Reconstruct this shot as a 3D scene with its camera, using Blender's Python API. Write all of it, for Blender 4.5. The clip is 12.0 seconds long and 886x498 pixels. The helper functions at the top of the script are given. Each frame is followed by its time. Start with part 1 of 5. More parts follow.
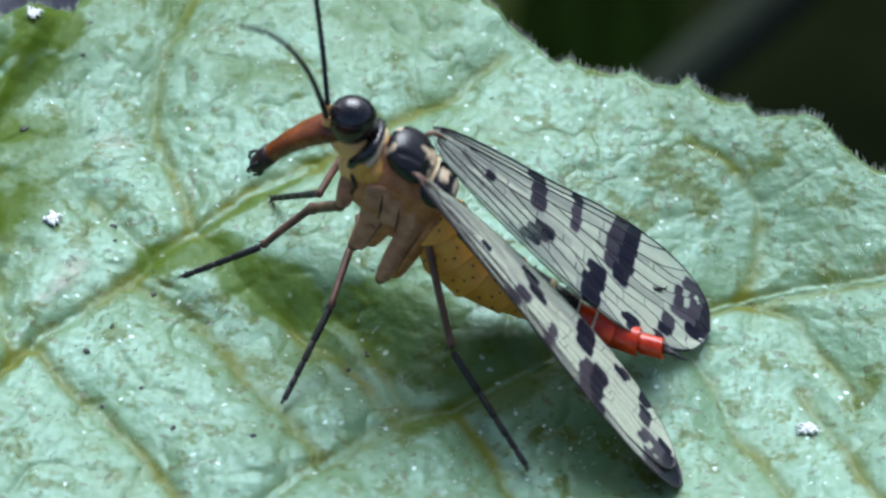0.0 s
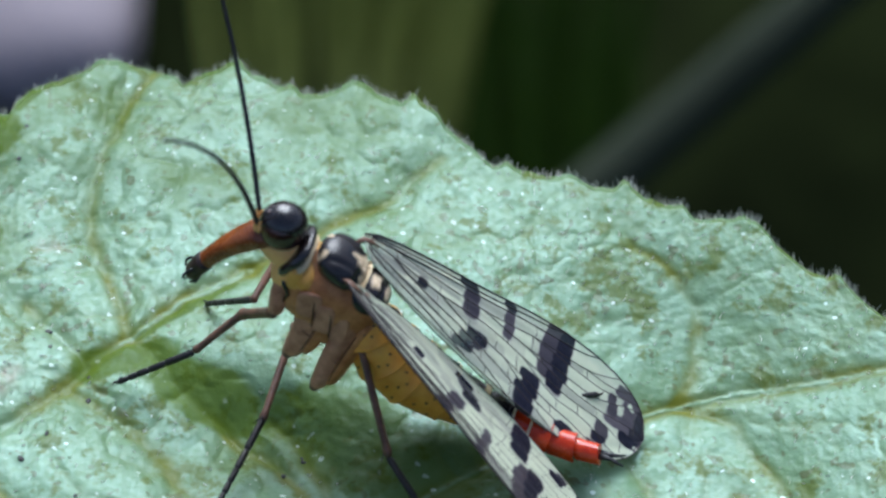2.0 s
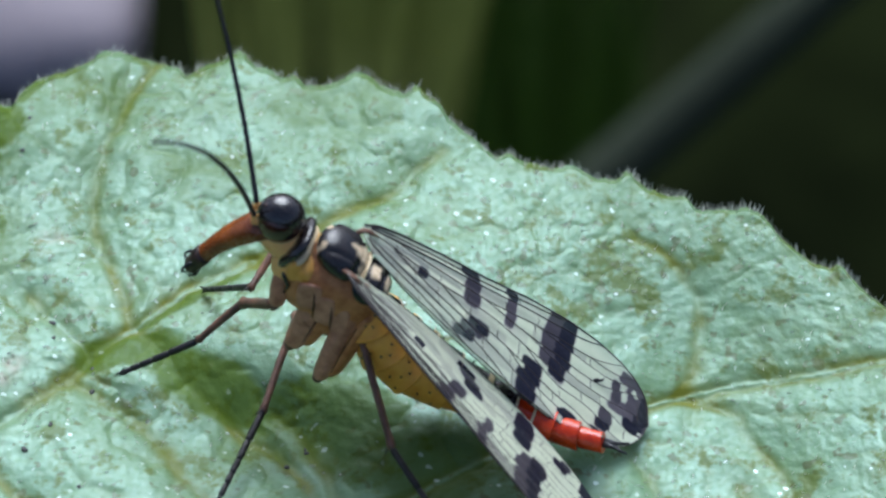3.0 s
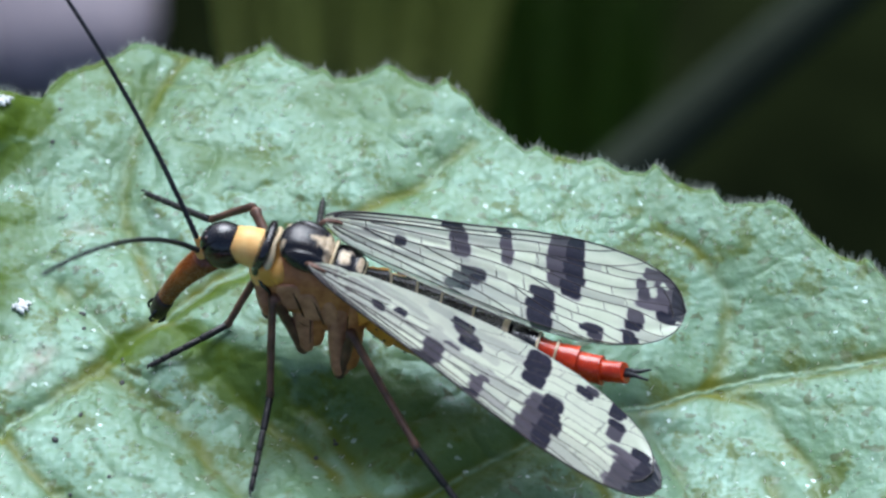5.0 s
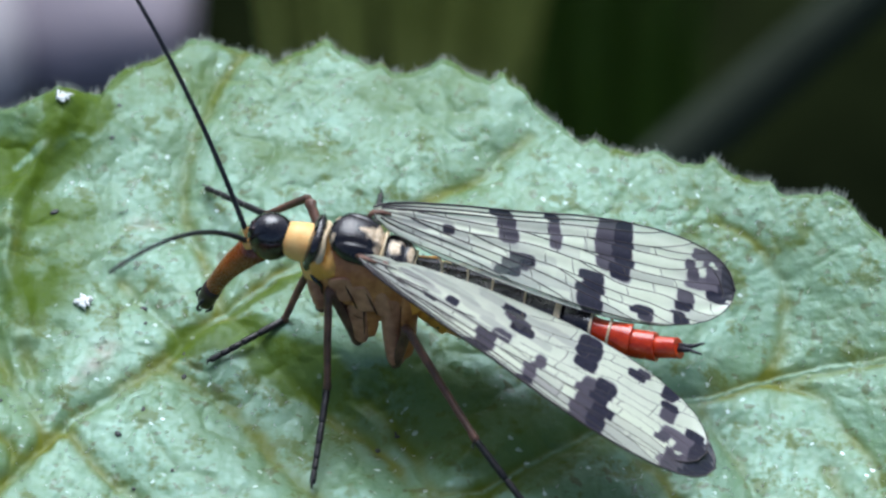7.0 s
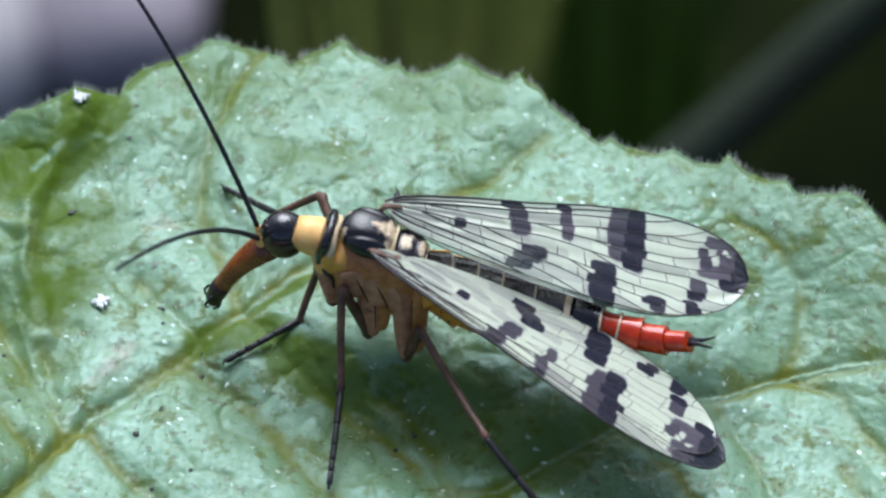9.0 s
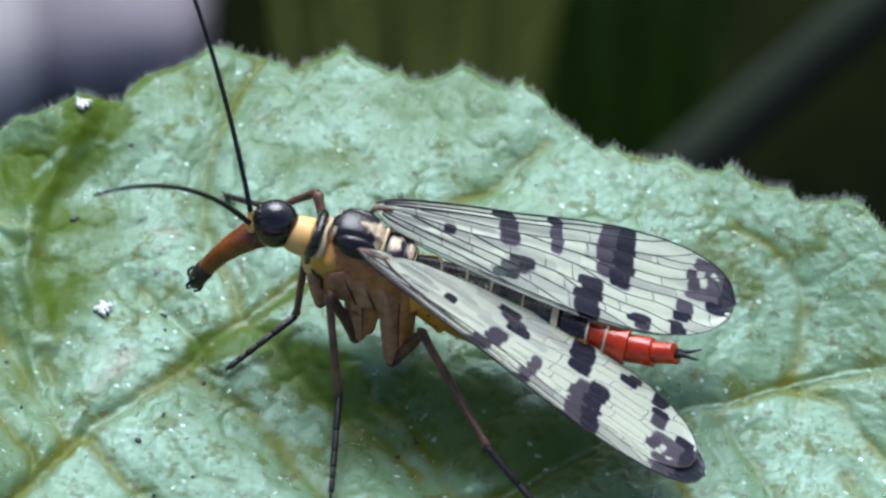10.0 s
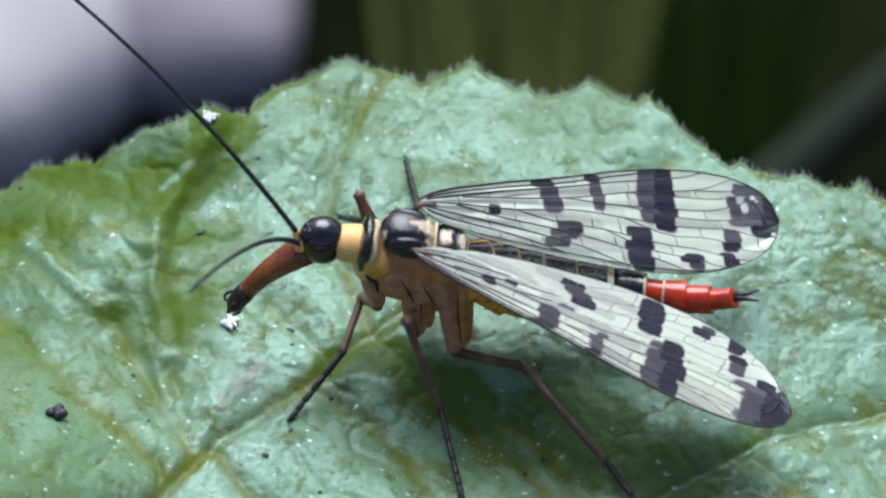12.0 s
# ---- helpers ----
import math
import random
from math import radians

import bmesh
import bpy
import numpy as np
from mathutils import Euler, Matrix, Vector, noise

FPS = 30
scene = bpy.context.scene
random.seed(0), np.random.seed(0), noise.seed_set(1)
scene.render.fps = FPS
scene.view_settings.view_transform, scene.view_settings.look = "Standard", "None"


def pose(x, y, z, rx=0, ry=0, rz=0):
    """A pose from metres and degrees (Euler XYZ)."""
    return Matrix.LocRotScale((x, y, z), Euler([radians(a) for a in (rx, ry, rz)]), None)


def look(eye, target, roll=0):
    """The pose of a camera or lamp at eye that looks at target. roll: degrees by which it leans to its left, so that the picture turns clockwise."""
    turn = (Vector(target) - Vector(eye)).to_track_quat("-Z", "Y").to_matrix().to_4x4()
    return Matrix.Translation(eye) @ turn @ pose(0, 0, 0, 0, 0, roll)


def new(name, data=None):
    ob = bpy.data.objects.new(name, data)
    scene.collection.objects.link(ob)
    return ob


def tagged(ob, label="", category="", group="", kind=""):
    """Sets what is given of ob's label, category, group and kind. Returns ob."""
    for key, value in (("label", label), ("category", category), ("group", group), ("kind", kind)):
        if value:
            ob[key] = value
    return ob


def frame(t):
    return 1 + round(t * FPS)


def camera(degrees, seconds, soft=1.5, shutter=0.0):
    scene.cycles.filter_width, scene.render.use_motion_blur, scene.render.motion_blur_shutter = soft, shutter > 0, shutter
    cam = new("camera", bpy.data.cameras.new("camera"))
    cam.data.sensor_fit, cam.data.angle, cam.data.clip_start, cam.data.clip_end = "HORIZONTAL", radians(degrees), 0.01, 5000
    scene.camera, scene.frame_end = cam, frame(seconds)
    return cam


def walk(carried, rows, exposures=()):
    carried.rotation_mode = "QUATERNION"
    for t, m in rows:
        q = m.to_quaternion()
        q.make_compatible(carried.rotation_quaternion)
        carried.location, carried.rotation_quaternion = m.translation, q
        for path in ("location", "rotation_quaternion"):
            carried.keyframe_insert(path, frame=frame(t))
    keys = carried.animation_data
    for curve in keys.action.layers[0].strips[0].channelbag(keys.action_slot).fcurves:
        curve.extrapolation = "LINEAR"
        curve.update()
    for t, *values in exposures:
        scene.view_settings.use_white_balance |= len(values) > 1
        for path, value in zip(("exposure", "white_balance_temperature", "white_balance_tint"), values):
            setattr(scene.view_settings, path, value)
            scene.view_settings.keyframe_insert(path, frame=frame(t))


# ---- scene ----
MM = 0.001                      # everything below is modelled in millimetres
DIST, TILT = 158.36, 50.0       # the lens looks down on the leaf from this distance and angle

# ---------------------------------------------------------------- camera
cam = camera(11.0, 12.0, soft=2.5)
cam.data.dof.use_dof = True
cam.data.dof.focus_distance = (DIST - 3.4) * MM
cam.data.dof.aperture_fstop = 92.0
BASE = look((0, -DIST * MM * math.cos(radians(TILT)), DIST * MM * math.sin(radians(TILT))), (0, 0, 0))
CAM_ROWS = [
    (0, -0.241, -1.443, 0.797, -0.536, 0.103, 0.088),
    (0.5, 0.471, -0.67, 0.665, -0.311, -0.115, 0.077),
    (1, 0.929, 0.545, 0.729, 0.08, -0.263, 0.014),
    (1.5, 0.966, 0.562, 0.795, 0.084, -0.278, -0.049),
    (2, 0.934, 0.435, 1.13, 0.079, -0.261, -0.016),
    (2.5, 0.895, 0.351, 1.078, 0.058, -0.255, -0.049),
    (4.5, 0.594, 0.083, 0.443, 0.014, -0.19, 0.081),
    (5, 0.308, 0.047, 0.429, 0.011, -0.09, 0.1),
    (5.5, -0, -0, -0, 0, -0, 0),
    (6, -0.312, -0.013, -0.127, -0.018, 0.089, -0.097),
    (6.5, -0.553, -0.031, -0.403, -0.035, 0.179, -0.185),
    (7, -0.744, -0.056, -0.358, -0.036, 0.261, -0.253),
    (9, -0.966, -0.064, -0.617, -0.036, 0.391, -0.341),
    (9.5, -0.976, -0.024, -0.475, -0.012, 0.401, -0.277),
    (10, -1.05, 0.06, -0.685, 0.004, 0.386, -0.295),
    (10.5, -1.225, 0.129, -0.43, 0.041, 0.514, -0.27),
    (11, -1.671, 0.211, -0.486, 0.076, 0.8, -0.086),
    (11.5, -2.348, 0.301, -0.596, 0.097, 1.031, 0.214),
    (12, -3.022, 0.378, -0.222, 0.094, 1.263, 0.138),
]
walk(cam, [(t, BASE @ pose(x * MM, y * MM, -z * MM, rx, ry, rz)) for t, x, y, z, rx, ry, rz in CAM_ROWS],
     [(0.0, 0.06, 5580, 6), (12.0, 0.06, 5690, 8)])

# ---------------------------------------------------------------- world and light
world = bpy.data.worlds.new("sky")
scene.world = world
world.use_nodes = True
wt = world.node_tree
sky = wt.nodes.new("ShaderNodeTexSky")
sky.sky_type, sky.sun_disc = "NISHITA", False
sky.sun_elevation, sky.sun_rotation = radians(52), radians(2)
sky.dust_density, sky.air_density, sky.ozone_density = 5.0, 0.7, 0.4
wt.nodes["Background"].inputs["Strength"].default_value = 0.15
wt.links.new(sky.outputs[0], wt.nodes["Background"].inputs["Color"])
sun_data = bpy.data.lights.new("sun", "SUN")
sun_data.energy, sun_data.angle, sun_data.color = 3.3, radians(48), (0.96, 0.985, 1.0)
sun = new("sun", sun_data)
sun.matrix_world = look((0.02, 0.61, 0.79), (0, 0, 0))


# ---------------------------------------------------------------- materials
def material(name):
    m = bpy.data.materials.new(name)
    m.use_nodes = True
    return m, m.node_tree, m.node_tree.nodes["Principled BSDF"]


def node(nt, kind, **inputs):
    n = nt.nodes.new(kind)
    for key, value in inputs.items():
        n.inputs[key.replace("_", " ")].default_value = value
    return n


def noise_of(nt, scale, detail=4.0, rough=0.6):
    """Noise at a real size: scale is waves per millimetre."""
    co = nt.nodes.new("ShaderNodeTexCoord")
    size = node(nt, "ShaderNodeMapping", Scale=(1 / MM, 1 / MM, 1 / MM))
    nt.links.new(co.outputs["Object"], size.inputs["Vector"])
    n = node(nt, "ShaderNodeTexNoise", Scale=scale, Detail=detail, Roughness=rough)
    nt.links.new(size.outputs[0], n.inputs["Vector"])
    return n


def ramp(nt, source, stops):
    r = nt.nodes.new("ShaderNodeValToRGB")
    while len(r.color_ramp.elements) < len(stops):
        r.color_ramp.elements.new(0.5)
    for e, (p, c) in zip(r.color_ramp.elements, stops):
        e.position, e.color = p, (*c, 1) if len(c) == 3 else c
    nt.links.new(source, r.inputs[0])
    return r


def mixed(nt, fac, a, b, blend="MIX"):
    """Mix colours a and b (sockets or values) by fac."""
    m = nt.nodes.new("ShaderNodeMix")
    m.data_type, m.blend_type = "RGBA", blend
    for i, v in ((0, fac), (6, a), (7, b)):
        if isinstance(v, bpy.types.NodeSocket):
            nt.links.new(v, m.inputs[i])
        else:
            m.inputs[i].default_value = v if i == 0 else (*v, 1)
    return m.outputs[2]


def bump(nt, bsdf, source, strength, depth):
    b = node(nt, "ShaderNodeBump", Strength=strength, Distance=depth * MM)
    nt.links.new(source, b.inputs["Height"])
    nt.links.new(b.outputs[0], bsdf.inputs["Normal"])


def shell(name, a, b, scale=2.0, rough=0.35, spec=0.5, coat=0.0, relief=0.02, grain=14.0, streak=None):
    """Insect cuticle: two tones mottled together, with a finely punctured surface."""
    m, nt, p = material(name)
    n = noise_of(nt, scale)
    r = ramp(nt, n.outputs[0], [(0.35, a), (0.65, b)])
    nt.links.new(r.outputs[0], p.inputs["Base Color"])
    fine = noise_of(nt, grain, 1.0, 0.4)
    rr = ramp(nt, fine.outputs[0], [(0.3, (rough * 0.7,) * 3), (0.7, (min(1, rough * 1.4),) * 3)])
    nt.links.new(rr.outputs[0], p.inputs["Roughness"])
    p.inputs["Specular IOR Level"].default_value = spec
    p.inputs["Coat Weight"].default_value = coat
    p.inputs["Coat Roughness"].default_value = 0.12
    bump(nt, p, fine.outputs[0], 0.5, relief)
    return m


M_BLACK = shell("black_cuticle", (0.005, 0.005, 0.007), (0.022, 0.016, 0.016), 1.5, 0.22, 0.6, 0.35, 0.016, 7.0)
M_EYE = shell("eye", (0.012, 0.005, 0.005), (0.050, 0.013, 0.008), 1.2, 0.16, 0.50, 0.35, 0.006, 24.0)
M_CREAM = shell("cream_membrane", (0.84, 0.42, 0.11), (0.92, 0.56, 0.20), 1.5, 0.45, 0.4)
M_YELLOW = shell("yellow_cuticle", (0.68, 0.31, 0.04), (0.82, 0.46, 0.11), 1.2, 0.4, 0.5)
M_ORANGE = shell("orange_belly", (0.72, 0.29, 0.026), (0.86, 0.43, 0.055), 1.0, 0.42, 0.5)
M_CHEST = shell("chest_brown", (0.36, 0.125, 0.036), (0.58, 0.25, 0.085), 2.2, 0.42, 0.45)
M_BROWN = shell("brown_cuticle", (0.36, 0.150, 0.080), (0.58, 0.285, 0.165), 2.2, 0.42, 0.45)
M_SNOUT = shell("snout_brown", (0.10, 0.024, 0.006), (0.29, 0.078, 0.013), 0.9, 0.26, 0.5, 0.2)
M_DARKTIP = shell("dark_tip", (0.010, 0.007, 0.006), (0.04, 0.02, 0.014), 3.0, 0.4, 0.4)
M_RED = shell("red_cuticle", (0.40, 0.020, 0.002), (0.62, 0.055, 0.004), 1.4, 0.20, 0.45, 0.25)
M_LEG = shell("leg_brown", (0.060, 0.034, 0.023), (0.20, 0.098, 0.062), 1.3, 0.4, 0.4, 0.0, 0.03)
M_TARSUS = shell("foot_black", (0.008, 0.007, 0.008), (0.024, 0.020, 0.020), 3.0, 0.45, 0.4, 0.0, 0.03)
M_ANTENNA = shell("antenna_black", (0.008, 0.009, 0.012), (0.022, 0.022, 0.026), 4.0, 0.5, 0.4, 0.0, 0.03)
M_VEIN = shell("wing_vein", (0.020, 0.016, 0.018), (0.05, 0.038, 0.036), 2.0, 0.45, 0.4)
M_IVORY = shell("ivory_mark", (0.55, 0.42, 0.24), (0.66, 0.55, 0.36), 2.0, 0.4, 0.4)
M_SEAM = shell("seam_dark", (0.020, 0.010, 0.008), (0.05, 0.025, 0.018), 3.0, 0.5, 0.3)


def marked_plate():
    """Glossy black plate with a dusty cream marking, given by the mesh."""
    m, nt, p = material("marked_plate")
    at = nt.nodes.new("ShaderNodeAttribute")
    at.attribute_name = "mark"
    ragged = noise_of(nt, 3.2, 4.0, 0.6)
    fine = noise_of(nt, 11.0, 2.0)
    edge = nt.nodes.new("ShaderNodeMath")
    edge.operation = "ADD"
    nt.links.new(at.outputs["Fac"], edge.inputs[0])
    nt.links.new(ragged.outputs[0], edge.inputs[1])
    cut = ramp(nt, edge.outputs[0], [(0.74, (0, 0, 0)), (1.0, (1, 1, 1))])
    cream = ramp(nt, fine.outputs[0], [(0.35, (0.46, 0.34, 0.20)), (0.65, (0.72, 0.58, 0.40))])
    black = ramp(nt, ragged.outputs[0], [(0.35, (0.006, 0.006, 0.009)), (0.65, (0.020, 0.016, 0.016))])
    nt.links.new(mixed(nt, cut.outputs[0], black.outputs[0], cream.outputs[0]), p.inputs["Base Color"])
    gloss = ramp(nt, cut.outputs[0], [(0.0, (0.27,) * 3), (1.0, (0.50,) * 3)])
    nt.links.new(gloss.outputs[0], p.inputs["Roughness"])
    p.inputs["Specular IOR Level"].default_value = 0.55
    bump(nt, p, fine.outputs[0], 0.6, 0.018)
    return m


M_MARKED = marked_plate()


def wing_material():
    """Wing membrane: a thin film that lets much light through, milky and glossy, smoky where it is pigmented."""
    m, nt, p = material("wing_membrane")
    at = nt.nodes.new("ShaderNodeAttribute")
    at.attribute_name = "pigment"
    cl = nt.nodes.new("ShaderNodeAttribute")
    cl.attribute_name = "clear"
    soft = noise_of(nt, 1.6, 5.0)
    fine = noise_of(nt, 7.0, 3.0)
    pale = ramp(nt, soft.outputs[0], [(0.3, (0.70, 0.75, 0.57)), (0.7, (0.79, 0.83, 0.65))])
    dark = ramp(nt, fine.outputs[0], [(0.3, (0.008, 0.008, 0.019)), (0.75, (0.022, 0.021, 0.044))])
    smoke = ramp(nt, at.outputs["Fac"], [(0.0, (1, 1, 1)), (0.30, (0.62, 0.60, 0.65)), (0.62, (0.24, 0.19, 0.29)), (0.95, (0.02, 0.02, 0.03))])
    shade = ramp(nt, at.outputs["Fac"], [(0.55, (0, 0, 0)), (0.95, (1, 1, 1))])
    col = mixed(nt, shade.outputs[0], mixed(nt, 1.0, pale.outputs[0], smoke.outputs[0], "MULTIPLY"), dark.outputs[0])
    nt.links.new(col, p.inputs["Base Color"])
    body = ramp(nt, at.outputs["Fac"], [(0.0, (WING_BODY,) * 3), (0.8, (0.97,) * 3)])
    thin = mixed(nt, 1.0, cl.outputs["Fac"], (0.34, 0.34, 0.34), "MULTIPLY")
    alpha = mixed(nt, thin, body.outputs[0], (0.25, 0.25, 0.25))
    back = nt.nodes.new("ShaderNodeBsdfTranslucent")
    nt.links.new(col, back.inputs["Color"])
    film = nt.nodes.new("ShaderNodeMixShader")
    film.inputs[0].default_value = 0.33
    nt.links.new(p.outputs[0], film.inputs[1])
    nt.links.new(back.outputs[0], film.inputs[2])
    hole = nt.nodes.new("ShaderNodeBsdfTransparent")
    seen = nt.nodes.new("ShaderNodeMixShader")
    nt.links.new(alpha, seen.inputs[0])
    nt.links.new(hole.outputs[0], seen.inputs[1])
    nt.links.new(film.outputs[0], seen.inputs[2])
    gloss = nt.nodes.new("ShaderNodeBsdfGlossy")
    gloss.inputs["Roughness"].default_value = 0.33
    gloss.inputs["Color"].default_value = (0.95, 0.96, 1.0, 1)
    share = ramp(nt, at.outputs["Fac"], [(0.0, (WING_GLOSS,) * 3), (0.6, (0.030,) * 3), (1.0, (0.010,) * 3)])
    top = nt.nodes.new("ShaderNodeMixShader")
    nt.links.new(share.outputs[0], top.inputs[0])
    nt.links.new(seen.outputs[0], top.inputs[1])
    nt.links.new(gloss.outputs[0], top.inputs[2])
    nt.links.new(top.outputs[0], nt.nodes["Material Output"].inputs["Surface"])
    p.inputs["Roughness"].default_value = 0.4
    p.inputs["Specular IOR Level"].default_value = 0.12
    relief = node(nt, "ShaderNodeBump", Strength=0.4, Distance=0.02 * MM)
    nt.links.new(fine.outputs[0], relief.inputs["Height"])
    for n in (p, gloss):
        nt.links.new(relief.outputs[0], n.inputs["Normal"])
    return m


WING_BODY, WING_GLOSS = 0.82, 0.06
M_WING = wing_material()


def leaf_material(name, pale, mid, vein, rough=0.42):
    m, nt, p = material(name)

    def attribute(key):
        n = nt.nodes.new("ShaderNodeAttribute")
        n.attribute_name = key
        return n.outputs["Fac"]
    at, st, ba = attribute("vein"), attribute("stain"), attribute("bare_shade")
    big = noise_of(nt, 0.16, 5.0, 0.62)
    small = noise_of(nt, 2.2, 3.0, 0.6)
    fine = noise_of(nt, 6.0, 2.0, 0.5)
    base = ramp(nt, big.outputs[0], [(0.36, mid), (0.60, pale)])
    mott = ramp(nt, small.outputs[0], [(0.38, mid), (0.60, pale)])
    col = mixed(nt, 0.34, base.outputs[0], mott.outputs[0])
    # olive worn spots of two sizes
    blot = noise_of(nt, 0.75, 4.0, 0.65)
    spots = ramp(nt, blot.outputs[0], [(0.545, (0, 0, 0)), (0.64, (1, 1, 1))])
    col = mixed(nt, spots.outputs[0], col, (0.085, 0.115, 0.012))
    pit = noise_of(nt, 1.9, 2.0, 0.5)
    pits = ramp(nt, pit.outputs[0], [(0.62, (0, 0, 0)), (0.67, (0.9, 0.9, 0.9))])
    col = mixed(nt, pits.outputs[0], col, (0.075, 0.080, 0.012))
    col = mixed(nt, at, col, vein)
    # green of the bare blade and of the insect's painted shade
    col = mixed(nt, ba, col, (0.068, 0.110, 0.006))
    col = mixed(nt, st, col, (0.36, 0.20, 0.17))
    # painted glints: scattered white flecks, thicker in some fields
    fleck = node(nt, "ShaderNodeTexVoronoi", Scale=1.55, Randomness=1.0)
    warp = noise_of(nt, 5.0, 2.0, 0.6)
    fleck_shape = nt.nodes.new("ShaderNodeMath")
    fleck_shape.operation = "MULTIPLY_ADD"
    fleck_shape.inputs[1].default_value = 0.55
    nt.links.new(warp.outputs[0], fleck_shape.inputs[0])
    nt.links.new(fleck.outputs["Distance"], fleck_shape.inputs[2])
    field = noise_of(nt, 0.45, 3.0, 0.6)
    thick = ramp(nt, field.outputs[0], [(0.38, (0.10, 0.10, 0.10)), (0.60, (1, 1, 1))])
    glint_flecks = ramp(nt, fleck_shape.outputs[0], [(0.345, (1, 1, 1)), (0.40, (0, 0, 0))])
    cover = mixed(nt, 1.0, glint_flecks.outputs[0], thick.outputs[0], "MULTIPLY")
    cover = mixed(nt, ba, cover, (0, 0, 0))
    col = mixed(nt, cover, col, (0.68, 0.76, 0.70))
    nt.links.new(col, p.inputs["Base Color"])
    r = ramp(nt, fine.outputs[0], [(0.35, (rough * 0.75,) * 3), (0.65, (rough * 1.3,) * 3)])
    nt.links.new(r.outputs[0], p.inputs["Roughness"])
    # the waxy bloom is thin on veins, spots and bare patches, and in painted shade
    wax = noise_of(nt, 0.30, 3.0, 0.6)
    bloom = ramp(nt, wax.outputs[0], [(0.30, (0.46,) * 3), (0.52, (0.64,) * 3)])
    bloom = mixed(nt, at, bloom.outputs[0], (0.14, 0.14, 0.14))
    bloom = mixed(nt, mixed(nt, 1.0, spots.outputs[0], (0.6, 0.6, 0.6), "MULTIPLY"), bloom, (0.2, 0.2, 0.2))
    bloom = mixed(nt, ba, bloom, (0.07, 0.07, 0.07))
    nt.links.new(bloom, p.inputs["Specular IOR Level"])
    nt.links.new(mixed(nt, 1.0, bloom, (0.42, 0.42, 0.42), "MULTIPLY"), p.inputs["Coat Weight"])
    p.inputs["Specular Tint"].default_value = (0.65, 0.96, 1.0, 1)
    p.inputs["IOR"].default_value = 1.6
    p.inputs["Coat Roughness"].default_value = 0.10
    p.inputs["Coat IOR"].default_value = 1.5
    p.inputs["Coat Tint"].default_value = (0.9, 1.0, 0.92, 1)
    co = nt.nodes.new("ShaderNodeTexCoord")
    size = node(nt, "ShaderNodeMapping", Scale=(1 / MM, 1 / MM, 1 / MM))
    nt.links.new(co.outputs["Object"], size.inputs["Vector"])
    cells = node(nt, "ShaderNodeTexVoronoi", Scale=3.2, Randomness=1.0)
    nt.links.new(size.outputs[0], cells.inputs["Vector"])
    nt.links.new(size.outputs[0], fleck.inputs["Vector"])

    def plus(a, k, b):
        n = nt.nodes.new("ShaderNodeMath")
        n.operation = "MULTIPLY_ADD"
        n.inputs[1].default_value = k
        nt.links.new(a, n.inputs[0])
        nt.links.new(b, n.inputs[2])
        return n.outputs[0]
    height = plus(fine.outputs[0], 0.55, plus(cells.outputs["Distance"], -0.45, small.outputs[0]))
    bump(nt, p, height, 0.6, 0.032)
    # the wax film is crinkled more finely than the blade: small wet glints
    crisp = node(nt, "ShaderNodeBump", Strength=0.9, Distance=0.07 * MM)
    glint = noise_of(nt, 4.2, 2.0, 0.55)
    grainy = node(nt, "ShaderNodeMapping", Rotation=(0, 0, 0.45), Scale=(3.4 / MM, 1.1 / MM, 1 / MM))
    nt.links.new(co.outputs["Object"], grainy.inputs["Vector"])
    hatch = node(nt, "ShaderNodeTexNoise", Scale=1.0, Detail=2.0, Roughness=0.5)
    nt.links.new(grainy.outputs[0], hatch.inputs["Vector"])
    cracks = ramp(nt, hatch.outputs[0], [(0.44, (0, 0, 0)), (0.56, (1, 1, 1))])
    nt.links.new(plus(cracks.outputs[0], 0.5, plus(glint.outputs[0], 1.0, height)), crisp.inputs["Height"])
    nt.links.new(crisp.outputs[0], p.inputs["Coat Normal"])
    return m


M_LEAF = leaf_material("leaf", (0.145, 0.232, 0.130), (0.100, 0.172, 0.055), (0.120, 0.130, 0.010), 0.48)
M_HAIR = shell("leaf_hair", (0.5, 0.5, 0.42), (0.7, 0.7, 0.62), 2.0, 0.5)
M_SPECK = shell("speck", (0.006, 0.006, 0.008), (0.03, 0.028, 0.03), 3.0, 0.5)
M_LINT = shell("white_lint", (0.72, 0.74, 0.70), (0.85, 0.86, 0.82), 3.0, 0.5)
# litter: the shade down there is put into its near-black colour
M_SOIL = shell("shaded_litter", (0.0035, 0.005, 0.002), (0.011, 0.015, 0.005), 0.02, 1.0, 0.0, 0.0, 1.0, 0.3)
M_STONE = shell("pale_stone", (0.235, 0.200, 0.222), (0.325, 0.280, 0.302), 0.03, 0.8, 0.3, 0.0, 0.5, 0.4)
M_STONE2 = shell("white_stone", (0.37, 0.335, 0.335), (0.49, 0.45, 0.445), 0.03, 0.8, 0.3, 0.0, 0.5, 0.4)
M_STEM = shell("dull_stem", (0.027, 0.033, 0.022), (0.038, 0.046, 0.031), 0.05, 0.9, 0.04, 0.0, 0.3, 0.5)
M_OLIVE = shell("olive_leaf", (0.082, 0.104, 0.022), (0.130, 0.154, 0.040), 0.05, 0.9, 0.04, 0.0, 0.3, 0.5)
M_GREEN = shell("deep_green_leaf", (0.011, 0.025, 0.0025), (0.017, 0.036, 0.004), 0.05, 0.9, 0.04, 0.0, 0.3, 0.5)


